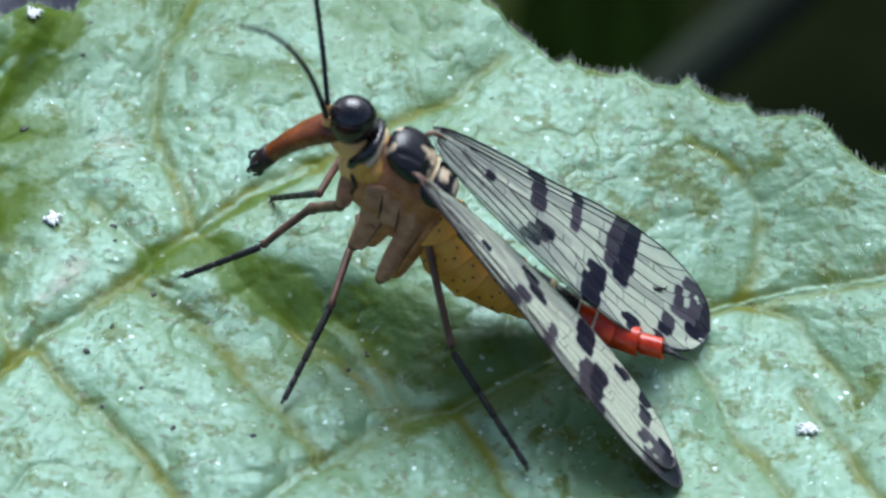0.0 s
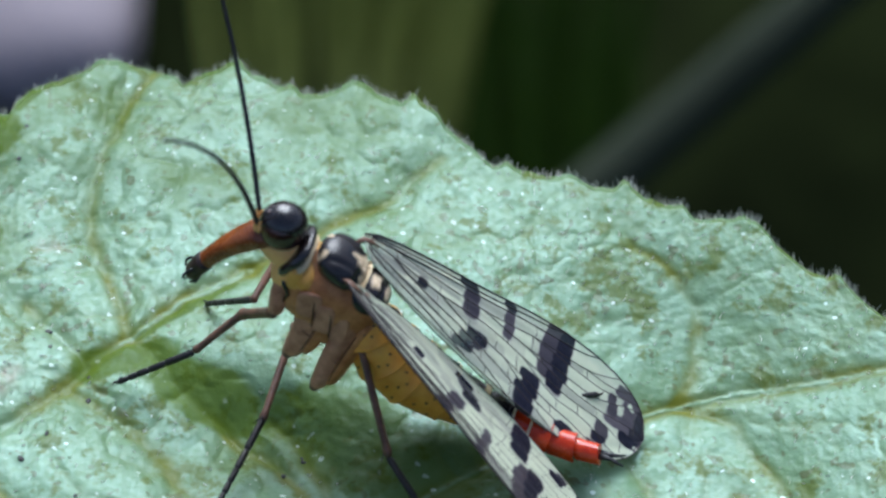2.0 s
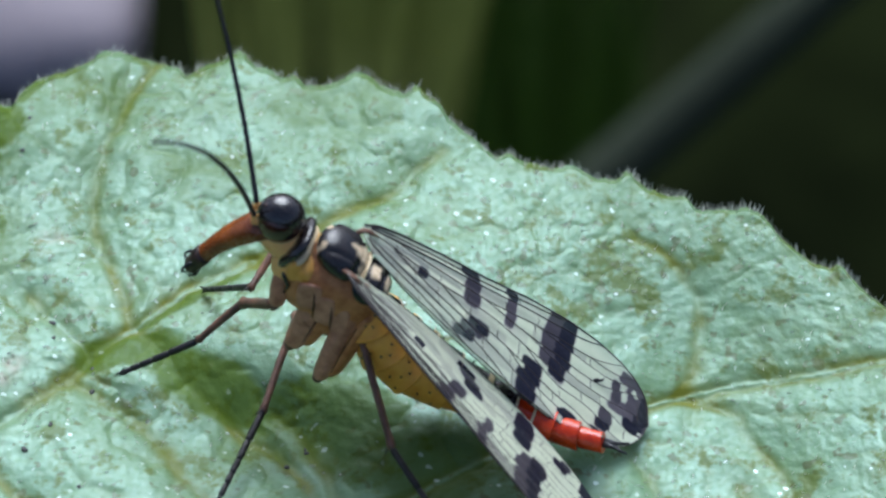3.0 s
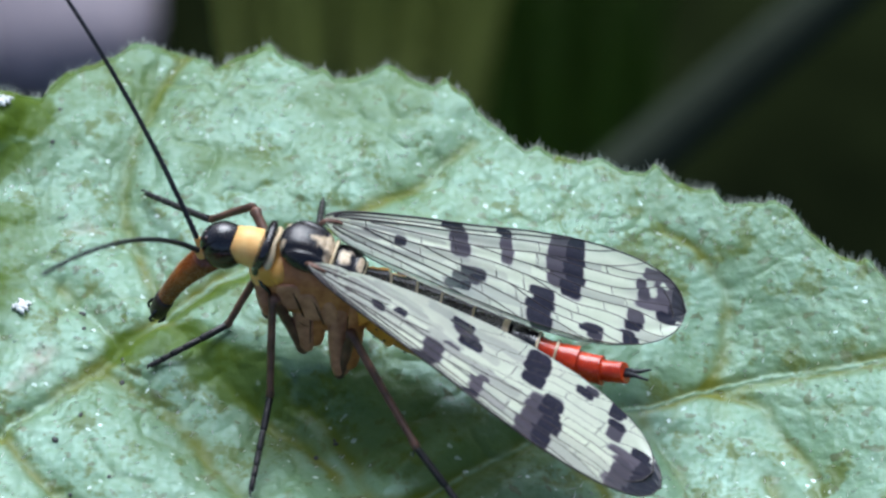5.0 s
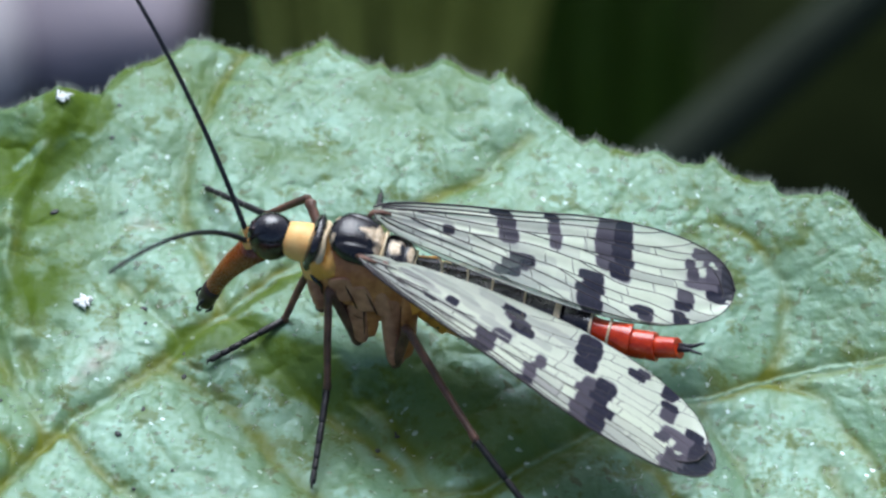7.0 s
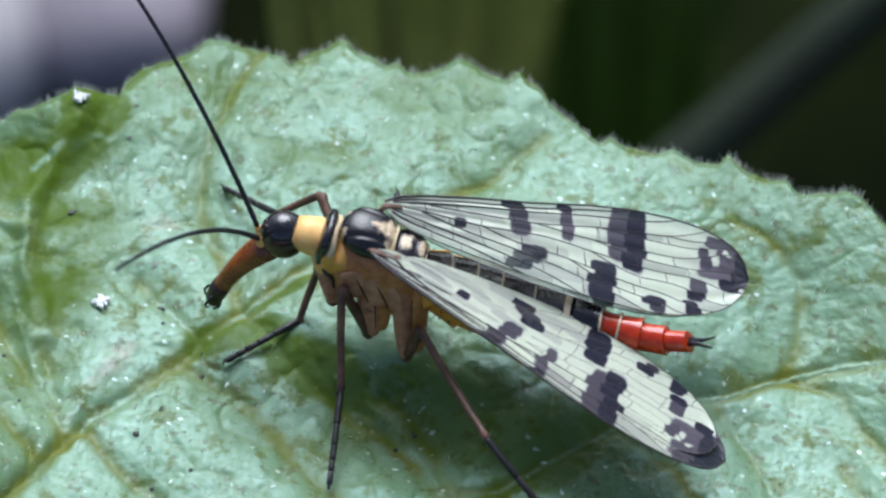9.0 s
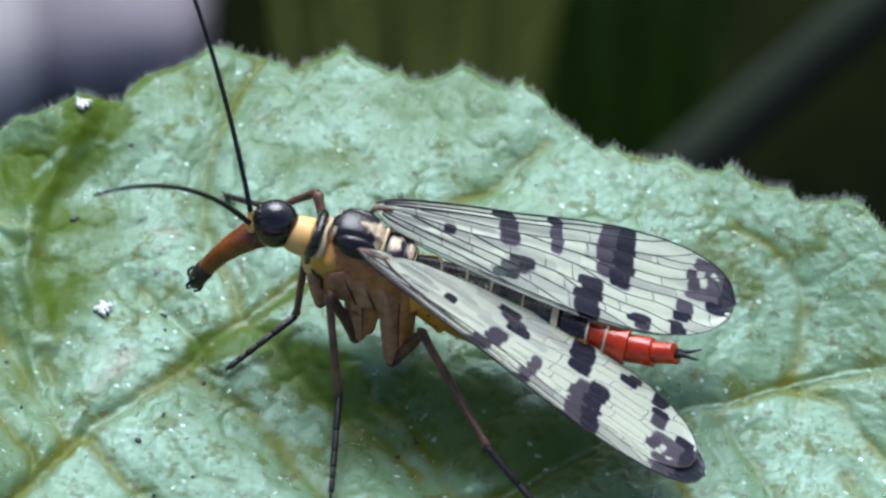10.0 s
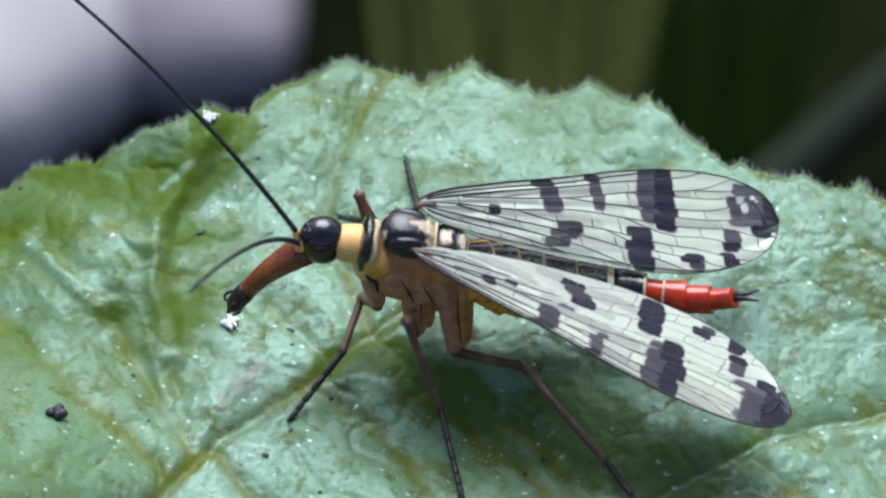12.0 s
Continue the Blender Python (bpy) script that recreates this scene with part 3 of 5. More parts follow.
def build_specks():
    rng = random.Random(9)
    for x, y in SPECKS:
        p = leaf_at(x, y)
        bm = bmesh.new()
        r = rng.uniform(0.05, 0.095)
        blob(bm, (0, 0, r * 0.15), (r * rng.uniform(1, 1.9), r, r * 0.45), (0, 0, rng.uniform(0, 180)), 8, 6)
        for v in bm.verts:
            v.co *= 1 + rng.uniform(-0.18, 0.18)
        ob = link_mesh("speck", bm, M_SPECK)
        ob.location = p * MM
        tagged(ob, "tiny black dropping stuck to the leaf", "speck", "specks on the leaf")
    for (x, y), r, lab in (((-13.73, -2.71), 0.30, "small white lint tuft on the leaf"), ((11.55, -11.5), 0.3, "small white flake on the leaf"), ((-14.75, 6.55), 0.22, "small white flake at the leaf rim")):
        bm = bmesh.new()
        for _ in range(26):
            a = rng.uniform(0, 6.28)
            l = r * rng.uniform(0.4, 1.3)
            q = Vector((rng.gauss(0, 0.3) * r, rng.gauss(0, 0.3) * r, 0.05))
            tube(bm, [q, q + Vector((math.cos(a) * l * 0.6, math.sin(a) * l * 0.5, 0.1)), q + Vector((math.cos(a) * l, math.sin(a) * l * 0.8, 0.03))], [0.07 * r / 0.4, 0.06, 0.02], 5)
        blob(bm, (0, 0, 0.04), (r * 0.55, r * 0.4, 0.09), nu=10, nv=6)
        ob = link_mesh("lint", bm, M_LINT)
        ob.location = leaf_at(x, y) * MM
        tagged(ob, lab, "lint")
    p = leaf_at(-19.22, -6.51)
    bm = bmesh.new()
    for i in range(5):
        blob(bm, (rng.uniform(-0.24, 0.24), rng.uniform(-0.12, 0.12), 0.14), (rng.uniform(0.18, 0.30), 0.19, 0.17), (0, 0, rng.uniform(0, 90)), 10, 8)
    ob = link_mesh("dropping", bm, M_SPECK)
    ob.location = p * MM
    tagged(ob, "dark brown crumbly dropping on the leaf", "dropping")


build_specks()


# ---------------------------------------------------------------- behind the leaf, far out of focus
def build_background():
    n = 40
    bm = bmesh.new()
    rng = random.Random(2)
    far = lambda k: (k / n - 0.5) * 2400 + math.copysign(abs(k / n - 0.5) * 2, k - n / 2) ** 9 * 60000      # fine near the leaf, out to the horizon
    rows = [[bm.verts.new((far(i), 300 + far(j), -260 + rng.uniform(-4, 4))) for j in range(n + 1)] for i in range(n + 1)]
    for i in range(n):
        for j in range(n):
            bm.faces.new((rows[i][j], rows[i + 1][j], rows[i + 1][j + 1], rows[i][j + 1]))
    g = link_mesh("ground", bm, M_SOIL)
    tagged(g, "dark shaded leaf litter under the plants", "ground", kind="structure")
    for name, c, r, mat, lab in (("stone", (-77, 248, -252), (30, 28, 13), M_STONE2, "pale whitish rounded stone on dark litter"),
                                 ("stone", (-45, 258, -252), (13.5, 24, 10), M_STONE, "purplish grey rounded stone on dark litter")):
        bm = bmesh.new()
        blob(bm, (0, 0, 0), r, (0, 0, 15), 32, 20, 0, 0.85)
        for v in bm.verts:
            v.co *= 1 + 0.08 * noise.noise(v.co * 0.08)
        ob = link_mesh(name, bm, mat)
        ob.location = Vector(c) * MM
        tagged(ob, lab, "stone", "stones on the litter")
    # a thick stalk that leans across behind the leaf
    bm = bmesh.new()
    a, b = Vector((34.7, 132.8, -122.2)), Vector((12.4, 119.8, -136.2))
    d = (b - a)
    tube(bm, [a - d * 2.5, a - d, a, b, b + d * 1.6, Vector((b.x - 30, b.y - 6, -262))], [1.8, 1.95, 2.05, 2.2, 2.4, 2.8], 14)
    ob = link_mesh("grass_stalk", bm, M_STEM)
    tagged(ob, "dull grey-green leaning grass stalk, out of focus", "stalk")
    for q in (-1.6, 1.7):                                    # the joints of the stalk, each with a sheath above it
        o = a + d * q
        bm = bmesh.new()
        tube(bm, [o - d * 0.05, o - d * 0.02, o, o + d * 0.02, o + d * 0.05], [2.1, 2.4, 2.5, 2.45, 2.3], 16)
        part("joint", bm, M_STEM, ob)
        bm = bmesh.new()
        tube(bm, [o - d * 0.8, o - d * 0.4, o - d * 0.05], [2.1, 2.15, 2.25], 16)
        part("sheath", bm, M_STEM, ob)
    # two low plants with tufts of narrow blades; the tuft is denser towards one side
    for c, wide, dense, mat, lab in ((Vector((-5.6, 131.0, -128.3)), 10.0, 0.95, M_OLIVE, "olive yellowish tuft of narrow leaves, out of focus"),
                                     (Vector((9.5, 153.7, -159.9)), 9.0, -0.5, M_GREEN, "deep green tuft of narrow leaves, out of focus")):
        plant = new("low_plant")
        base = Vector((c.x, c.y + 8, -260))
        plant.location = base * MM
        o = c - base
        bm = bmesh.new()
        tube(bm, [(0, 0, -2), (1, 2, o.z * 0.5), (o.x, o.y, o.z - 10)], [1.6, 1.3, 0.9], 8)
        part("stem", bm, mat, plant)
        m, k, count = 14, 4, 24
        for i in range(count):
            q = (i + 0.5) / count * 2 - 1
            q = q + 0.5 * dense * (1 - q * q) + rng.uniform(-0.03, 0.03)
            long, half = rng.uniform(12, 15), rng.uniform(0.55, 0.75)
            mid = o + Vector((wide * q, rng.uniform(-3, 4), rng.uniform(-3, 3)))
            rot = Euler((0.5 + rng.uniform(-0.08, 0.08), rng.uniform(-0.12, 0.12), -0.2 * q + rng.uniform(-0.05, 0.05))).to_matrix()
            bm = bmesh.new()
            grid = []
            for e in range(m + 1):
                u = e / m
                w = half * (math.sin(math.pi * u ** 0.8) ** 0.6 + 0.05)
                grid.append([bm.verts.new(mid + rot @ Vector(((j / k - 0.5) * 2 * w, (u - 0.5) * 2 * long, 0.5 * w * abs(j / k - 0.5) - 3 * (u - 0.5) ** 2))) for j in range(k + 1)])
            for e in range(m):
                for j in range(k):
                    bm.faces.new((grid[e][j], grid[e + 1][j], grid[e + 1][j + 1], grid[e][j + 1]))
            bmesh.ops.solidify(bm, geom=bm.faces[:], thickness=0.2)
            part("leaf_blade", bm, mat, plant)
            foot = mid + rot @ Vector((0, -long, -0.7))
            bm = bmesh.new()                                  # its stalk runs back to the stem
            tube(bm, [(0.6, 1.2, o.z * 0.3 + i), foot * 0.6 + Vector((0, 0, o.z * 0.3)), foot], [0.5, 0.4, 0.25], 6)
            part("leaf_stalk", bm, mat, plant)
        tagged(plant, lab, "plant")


build_background()

# ---------------------------------------------------------------- the scorpionfly
# body space: x ahead, y to its left, z up; the middle of the thorax at the origin
fly = tagged(new("scorpionfly"), "scorpionfly with spotted wings, orange belly and red tail on a leaf", "insect")


def mark_mesh(ob, rule):
    """Store how pale the plate is at each vertex; rule takes a place in millimetres."""
    at = ob.data.attributes.new("mark", "FLOAT", "POINT")
    at.data.foreach_set("value", [max(0.0, min(1.0, rule(v.co / MM))) for v in ob.data.vertices])


def bristles(bm, spots, length, seed):
    """Short dark hairs that stand on a plate."""
    rng = random.Random(seed)
    for p, n in spots:
        d = (Vector(n) + Vector((rng.gauss(0, 0.3), rng.gauss(0, 0.3), rng.gauss(0, 0.3)))).normalized() * length * rng.uniform(0.6, 1.2)
        p = Vector(p)
        tube(bm, [p - d * 0.1, p + d * 0.55, p + d], [0.016, 0.011, 0.004], 4)


def build_thorax():
    bm = bmesh.new()
    blob(bm, (0.10, 0, 0.82), (0.95, 0.94, 0.58), (0, -6, 0), 56, 40, 0, 0.94)
    for y in (-0.72, 0.72):                                   # shoulders that carry the fore wings
        blob(bm, (-0.06, y * 0.96, 0.84), (0.46, 0.28, 0.30), (0, -10, 0), 28, 18)
    for v in bm.verts:                                        # the furrows that part the plate into lobes
        v.co.z -= 0.07 * math.exp(-((abs(v.co.y) - 0.52 - 0.12 * v.co.x) / 0.07) ** 2) * (1 if v.co.z > 0.3 else 0)
        v.co.z -= 0.05 * math.exp(-((v.co.x + 0.48 - 0.2 * abs(v.co.y)) / 0.06) ** 2) * (1 if v.co.z > 0.3 else 0)
    ob = part("mesothorax", bm, M_MARKED, fly, "glossy black back plate with a pale dusty middle streak")

    def streak(p):
        back = max(0.0, min(1.0, (0.45 - p.x) / 0.9))
        w = 0.10 + 0.24 * back ** 2
        mid = 0.78 * math.exp(-(p.y / w) ** 2) * back ** 0.7
        side = 0.62 * math.exp(-((p.x + 0.62) / 0.18) ** 2 - ((abs(p.y) - 0.46) / 0.18) ** 2)
        front = 0.55 * math.exp(-((p.x - 0.90) / 0.10) ** 2 - ((abs(p.y) - 0.45) / 0.25) ** 2)
        return max(mid, side, front) if p.z > 0.1 else 0
    mark_mesh(ob, streak)
    bm = bmesh.new()
    rng = random.Random(3)
    bristles(bm, [((0.1 + 0.8 * math.cos(a), 0.8 * math.sin(a), 0.98), (math.cos(a), math.sin(a), 0.9)) for a in (rng.uniform(0, 6.28) for _ in range(26))], 0.20, 5)
    part("bristles", bm, M_TARSUS, ob, "short dark bristles")
    bm = bmesh.new()
    tube(bm, [(-0.80, 0.74 * math.sin(a), 0.28 + 0.78 * math.cos(a)) for a in (radians(q) for q in range(-66, 67, 6))], [0.05 + 0.05 * abs(math.sin(radians(q) * 1.35)) ** 2 for q in range(-66, 67, 6)], 12, 0, 1.6)
    part("scutellum_rim", bm, M_IVORY, fly, "cream rim behind the back plate")
    bm = bmesh.new()
    blob(bm, (-1.22, 0, 0.36), (0.82, 0.90, 0.62), (0, 4, 0), 48, 30)
    for v in bm.verts:
        v.co.z -= 0.07 * math.exp(-((v.co.x + 1.52) / 0.06) ** 2) * (1 if v.co.z > 0.3 else 0)
    ob = part("metathorax", bm, M_MARKED, fly, "black hind back plate with dusty cream patches")
    mark_mesh(ob, lambda p: 0 if p.z < 0.2 else max(0.72 * math.exp(-((p.x + 1.18) / 0.24) ** 2 - (p.y / 0.34) ** 2), 0.80 * math.exp(-((p.x + 1.74) / 0.13) ** 2 - (p.y / 0.44) ** 2)))
    bm = bmesh.new()
    tube(bm, [(-1.90 - 0.02 * math.cos(a), 0.64 * math.sin(a), 0.10 + 0.54 * math.cos(a)) for a in (radians(q) for q in range(-60, 61, 10))], [0.05 + 0.01 * math.sin(0.8 * q) for q in range(13)], 8, 0, 1.3)
    part("hind_rim", bm, M_IVORY, fly, "cream rim")
    # the collar: a black saddle with a cream hem
    bm = bmesh.new()
    blob(bm, (1.42, 0, 0.00), (0.24, 0.92, 0.88), (0, -4, 0), 40, 24, 0, 0.78)
    for v in bm.verts:
        v.co *= 1 + 0.02 * noise.noise(v.co * 5)
    ob = part("collar", bm, M_BLACK, fly, "black collar plate")
    bm = bmesh.new()
    bristles(bm, [((1.36, 0.88 * math.sin(a), 0.88 * math.cos(a)), (-0.2, math.sin(a), math.cos(a))) for a in (radians(q) for q in range(-70, 71, 12))], 0.22, 8)
    part("bristles", bm, M_TARSUS, ob, "short dark bristles")
    bm = bmesh.new()
    tube(bm, [(1.14 + 0.03 * math.sin(5 * a), 0.80 * math.sin(a), -0.10 + 0.74 * math.cos(a)) for a in (radians(q) for q in range(-115, 116, 5))], [0.085 + 0.05 * abs(math.sin(radians(q))) for q in range(-115, 116, 5)], 12, 0, 1.1)
    part("collar_rim", bm, M_IVORY, ob, "cream collar rim")
    bm = bmesh.new()
    tube(bm, [(1.3, 0, -0.14), (1.7, 0, -0.14), (2.1, 0, -0.16), (2.5, 0, -0.14)], [0.70, 0.69, 0.64, 0.52], 26, 0, 0.98)
    part("neck", bm, M_CREAM, fly, "cream yellow neck")
    bm = bmesh.new()
    blob(bm, (1.15, 0, -0.66), (0.62, 0.88, 0.78), (0, 20, 0), 24, 16, 0, 0.85)
    part("front_chest", bm, M_CREAM, fly, "cream yellow chest plate")
    for s in (1, -1):
        bm = bmesh.new()
        tube(bm, [(1.42, 0.66 * s, -0.50), (1.12, 0.88 * s, -0.72), (0.82, 0.90 * s, -0.95), (0.72, 0.90 * s, -1.35)], [0.07, 0.09, 0.06, 0.04], 10)
        part("dark_seam", bm, M_BLACK, fly, "black seam")
    bm = bmesh.new()
    blob(bm, (-0.45, 0, -0.68), (1.80, 1.05, 1.30), (0, 8, 0), 32, 20, 0, 0.74)
    part("chest", bm, M_CHEST, fly, "brown chest sides")
    bm = bmesh.new()
    blob(bm, (-1.25, 0, -1.50), (1.30, 0.90, 0.95), (0, 25, 0), 28, 18, 0, 0.85)
    part("under_chest", bm, M_CHEST, fly, "brown underside of the chest")
    bm = bmesh.new()
    blob(bm, (0.72, 0, -0.22), (0.46, 1.0, 0.50), (0, 30, 0), 28, 16, 0, 0.8)
    part("saddle", bm, M_YELLOW, fly, "yellow band under the back plate")
    for s in (1, -1):
        for c, r, turn in (((1.02, 0.82, -0.30), (0.30, 0.14, 0.48), (0, 30, 6)),):
            bm = bmesh.new()
            blob(bm, (c[0], c[1] * s, c[2]), r, turn, 16, 12, 0, 0.8)
            part("side_plate", bm, M_YELLOW, fly, "yellow side plate")
        for c, r, turn in (((0.08, 1.00, -0.72), (0.42, 0.07, 0.60), (0, 30, 3)), ((-0.64, 1.01, -0.86), (0.33, 0.07, 0.64), (0, 28, 0)), ((-1.28, 0.98, -0.92), (0.30, 0.07, 0.60), (0, 25, -4))):
            bm = bmesh.new()
            blob(bm, (c[0], c[1] * s, c[2]), r, (turn[0], turn[1], turn[2] * s), 20, 14, 0, 0.5)
            part("side_plate", bm, M_BROWN, fly, "pinkish brown side plate")
        for x in (-0.24, -0.94):
            bm = bmesh.new()
            tube(bm, [(x + 0.30, 1.05 * s, -0.42), (x, 1.08 * s, -0.90), (x - 0.28, 1.06 * s, -1.42)], [0.022, 0.034, 0.022], 8)
            part("seam", bm, M_SEAM, fly, "dark seam between the side plates")
        bm = bmesh.new()
        tube(bm, [(-0.02, 0.84 * s, 1.02), (-0.16, 0.97 * s, 1.20), (-0.40, 1.04 * s, 1.25), (-0.74, 1.08 * s, 1.22)], [0.08, 0.11, 0.09, 0.04], 10, 0, 0.6)
        part("wing_root", bm, M_LEG, fly, "brownish wing root")
        bm = bmesh.new()
        blob(bm, (-0.96, 0.82 * s, 0.92), (0.24, 0.14, 0.12), (0, 0, 0), 14, 10)
        part("wing_root", bm, M_LEG, fly, "brownish hind wing root")


def build_hip(tip, s, kind):
    """A big hanging hip joint (coxa) of two broad plates that ends in the leg's pivot."""
    top = {"F": (1.10, 0.50, -0.80), "M": (-0.36, 0.60, -0.7), "H": (-1.62, 0.62, -0.8)}[kind]
    a, b = Vector((top[0], top[1] * s, top[2])), Vector(tip)
    d = b - a
    w = {"F": 0.33, "M": 0.40, "H": 0.41}[kind]
    share = (-0.15, 0.0, 0.15, 0.3, 0.45, 0.6, 0.72, 0.82, 0.90, 0.96, 1.0)
    taper = (0.80, 0.96, 1.02, 1.02, 1.0, 0.97, 0.93, 0.88, 0.80, 0.68, 0.42)
    bm = bmesh.new()
    tube(bm, [a + d * q + Vector((0.05 * math.sin(5 * q), 0, 0)) for q in share], [w * q for q in taper], 24, 0, 0.72, power=0.82)
    hip = part("coxa", bm, M_BROWN, fly)
    if kind != "F":
        o = Vector((-0.46, -0.06 * s, 0.12))
        bm = bmesh.new()
        tube(bm, [a + o * (1 - 0.25 * q) + d * q * 0.90 for q in share], [w * 0.84 * q for q in taper], 22, 0, 0.66, power=0.82)
        part("coxa_plate", bm, M_CHEST, hip, "brown hinder hip plate")
        bm = bmesh.new()
        m = a + o * 0.55 + Vector((0, w * 0.66 * s, 0))
        tube(bm, [m + d * 0.05, m + d * 0.4 + Vector((0.03, 0, 0)), m + d * 0.78], [0.018, 0.028, 0.014], 8)
        part("seam", bm, M_SEAM, hip, "dark seam between the hip plates")
        bm = bmesh.new()
        m = a + d * 0.46
        tube(bm, [m + Vector((w * math.cos(g) * 1.0, s * w * 0.74 * math.sin(g), 0.10 * math.cos(g))) for g in (radians(q) for q in range(20, 161, 14))], [0.011] * 11, 6)
        part("seam", bm, M_SEAM, hip, "thin cross seam")
    bm = bmesh.new()
    blob(bm, b, (0.19, 0.19, 0.19), (0, 0, 0), 14, 10)
    part("trochanter", bm, M_LEG, hip, "dark joint knob")


# the abdomen: distance behind the thorax, height of its middle line when level and when the belly sags, thickness
ABDOMEN = [(-1.5, -0.20, -0.50, 0.68), (-2.6, -0.66, -1.32, 1.12), (-3.7, -0.84, -1.80, 1.28), (-4.7, -0.84, -1.88, 1.26), (-5.9, -0.66, -1.72, 1.06),
           (-7.3, -0.40, -1.30, 0.79), (-8.6, -0.36, -0.84, 0.60), (-9.6, -0.42, -0.50, 0.64), (-10.4, -0.28, -0.08, 0.50), (-11.25, 0.06, 0.46, 0.35)]
CUTS = [-1.5, -2.6, -3.6, -4.65, -6.0, -7.35, -8.30, -9.6, -10.5, -11.25]
SEGMENTS = []


def abdomen_point(x, sag):
    xs = [-p[0] for p in ABDOMEN]
    z = [np.interp(-x, xs, [p[k] for p in ABDOMEN]) for k in (1, 2)]
    lean = float(np.interp(-x, [1.5, 3.0, 5.9, 8.6, 11.25], [0, 0.25, 0.50, 0.45, 0.35])) * (1 - sag)
    return Vector((x, -lean, float(z[0] + (z[1] - z[0]) * sag) - 1.19 * lean)), float(np.interp(-x, xs, [p[3] for p in ABDOMEN]))


def build_abdomen():
    """Each segment starts at its own origin and runs back along -x."""
    for k, (a, b) in enumerate(zip(CUTS, CUTS[1:])):
        red = k >= 6
        bm = bmesh.new()
        n, rings = 28, []
        size = a - b
        band = 0.10 if k != 4 else 0.24
        back = 36 if k < 4 else 58
        steps = [-0.12, 0.0, 0.25, 0.55, 1 - band / size - 0.02, 1 - band / size, 0.98, 1.0, 1.0]
        for q, s in enumerate(steps):
            r = abdomen_point(a - size * s, 0)[1]
            swell = (0.93 + 0.08 * max(s, 0) if not red else 0.80 + 0.25 * max(s, 0) ** 1.5) * (0.86 if q in (0, 8) else 1.015 if q in (5, 6) and not red else 1)
            rings.append([bm.verts.new((-size * s + 0.10 * math.cos(f), r * 0.94 * swell * math.sin(f), r * swell * math.cos(f))) for f in (2 * math.pi * i / n for i in range(n))])
        for q, (ra, rb) in enumerate(zip(rings, rings[1:])):
            for i in range(n):
                f = bm.faces.new((ra[i], rb[i], rb[(i + 1) % n], ra[(i + 1) % n]))
                ang = min(i + 0.5, n - i - 0.5) / n * 360
                if red:
                    f.material_index = 0
                else:
                    f.material_index = 2 if q == 5 and ang < back + 8 else (0 if ang < back else 1 if ang < 138 else 3)
        bm.faces.new(rings[0])
        bm.faces.new(rings[-1][::-1])
        mats = [M_RED, M_RED, M_IVORY] if red else [M_BLACK, M_ORANGE, M_IVORY, M_LEG]
        seg = part("abdomen_segment", bm, mats, fly, "red tail segment" if red else "black backed segment with an orange side and cream band")
        if not red:
            for s in (1, -1):
                for ang, off in ((52, 0.35), (66, 0.62), (80, 0.5), (93, 0.25), (108, 0.7), (122, 0.4)):
                    r = abdomen_point(a - size * off, 0)[1]
                    f = radians(ang) * s
                    bm = bmesh.new()
                    blob(bm, (-size * off + 0.10 * math.cos(f), r * 0.94 * math.sin(f), r * math.cos(f)), (0.045, 0.035, 0.04), nu=8, nv=6)
                    part("spot", bm, M_SPECK, seg, "black dot")
        if k == 6:
            r = abdomen_point(a - 0.54, 0)[1]
            bm = bmesh.new()
            tube(bm, [(-0.50, 0, 0), (-0.58, 0, 0.01)], [r * 0.945, r * 0.945], 28, 0, 1.06)
            part("ring", bm, M_IVORY, seg, "thin pale ring")
        if k == len(CUTS) - 2:
            for s in (1, -1):
                bm = bmesh.new()
                tube(bm, [(-0.75, 0.06 * s, 0.02), (-1.15, 0.09 * s, 0.02), (-1.3, 0.14 * s, 0.0), (-1.6, 0.24 * s, 0.02)], [0.12, 0.075, 0.06, 0.03], 8)
                part("cercus", bm, M_ANTENNA, seg, "black tail feeler")
        SEGMENTS.append((seg, a, b))


# wing outline: share of the length, leading and trailing half width (share of the length)
LEAD = [(0, 0.008), (0.015, 0.018), (0.04, 0.030), (0.10, 0.046), (0.24, 0.070), (0.39, 0.090), (0.55, 0.119), (0.67, 0.133), (0.78, 0.133), (0.86, 0.123), (0.92, 0.104), (0.955, 0.084), (0.978, 0.062), (0.992, 0.036), (1.0, 0.0)]
TRAIL = [(0, 0.010), (0.012, 0.026), (0.04, 0.050), (0.08, 0.066), (0.15, 0.082), (0.26, 0.104), (0.39, 0.128), (0.55, 0.153), (0.7, 0.163), (0.8, 0.156), (0.88, 0.134), (0.93, 0.108), (0.96, 0.082), (0.980, 0.057), (0.993, 0.032), (1.0, 0.0)]
# pigment patches: middle and half size along and across the wing (shares of its length), and weight
INNER = [(0.200, -0.010, 0.017, 0.014, 1), (0.343, 0.071, 0.030, 0.010, 1), (0.362, 0.028, 0.026, 0.038, 0.76), (0.483, 0.094, 0.020, 0.010, 1), (0.490, 0.048, 0.016, 0.044, 0.70),
         (0.402, -0.050, 0.034, 0.018, 1), (0.385, -0.074, 0.036, 0.014, 0.78), (0.366, -0.097, 0.034, 0.014, 1)]
MIDDLE = [(0.637, 0.055, 0.028, 0.075, 0.74), (0.682, 0.050, 0.026, 0.092, 0.94), (0.672, -0.020, 0.026, 0.024, 1), (0.602, -0.062, 0.032, 0.022, 1), (0.592, -0.122, 0.034, 0.042, 1)]
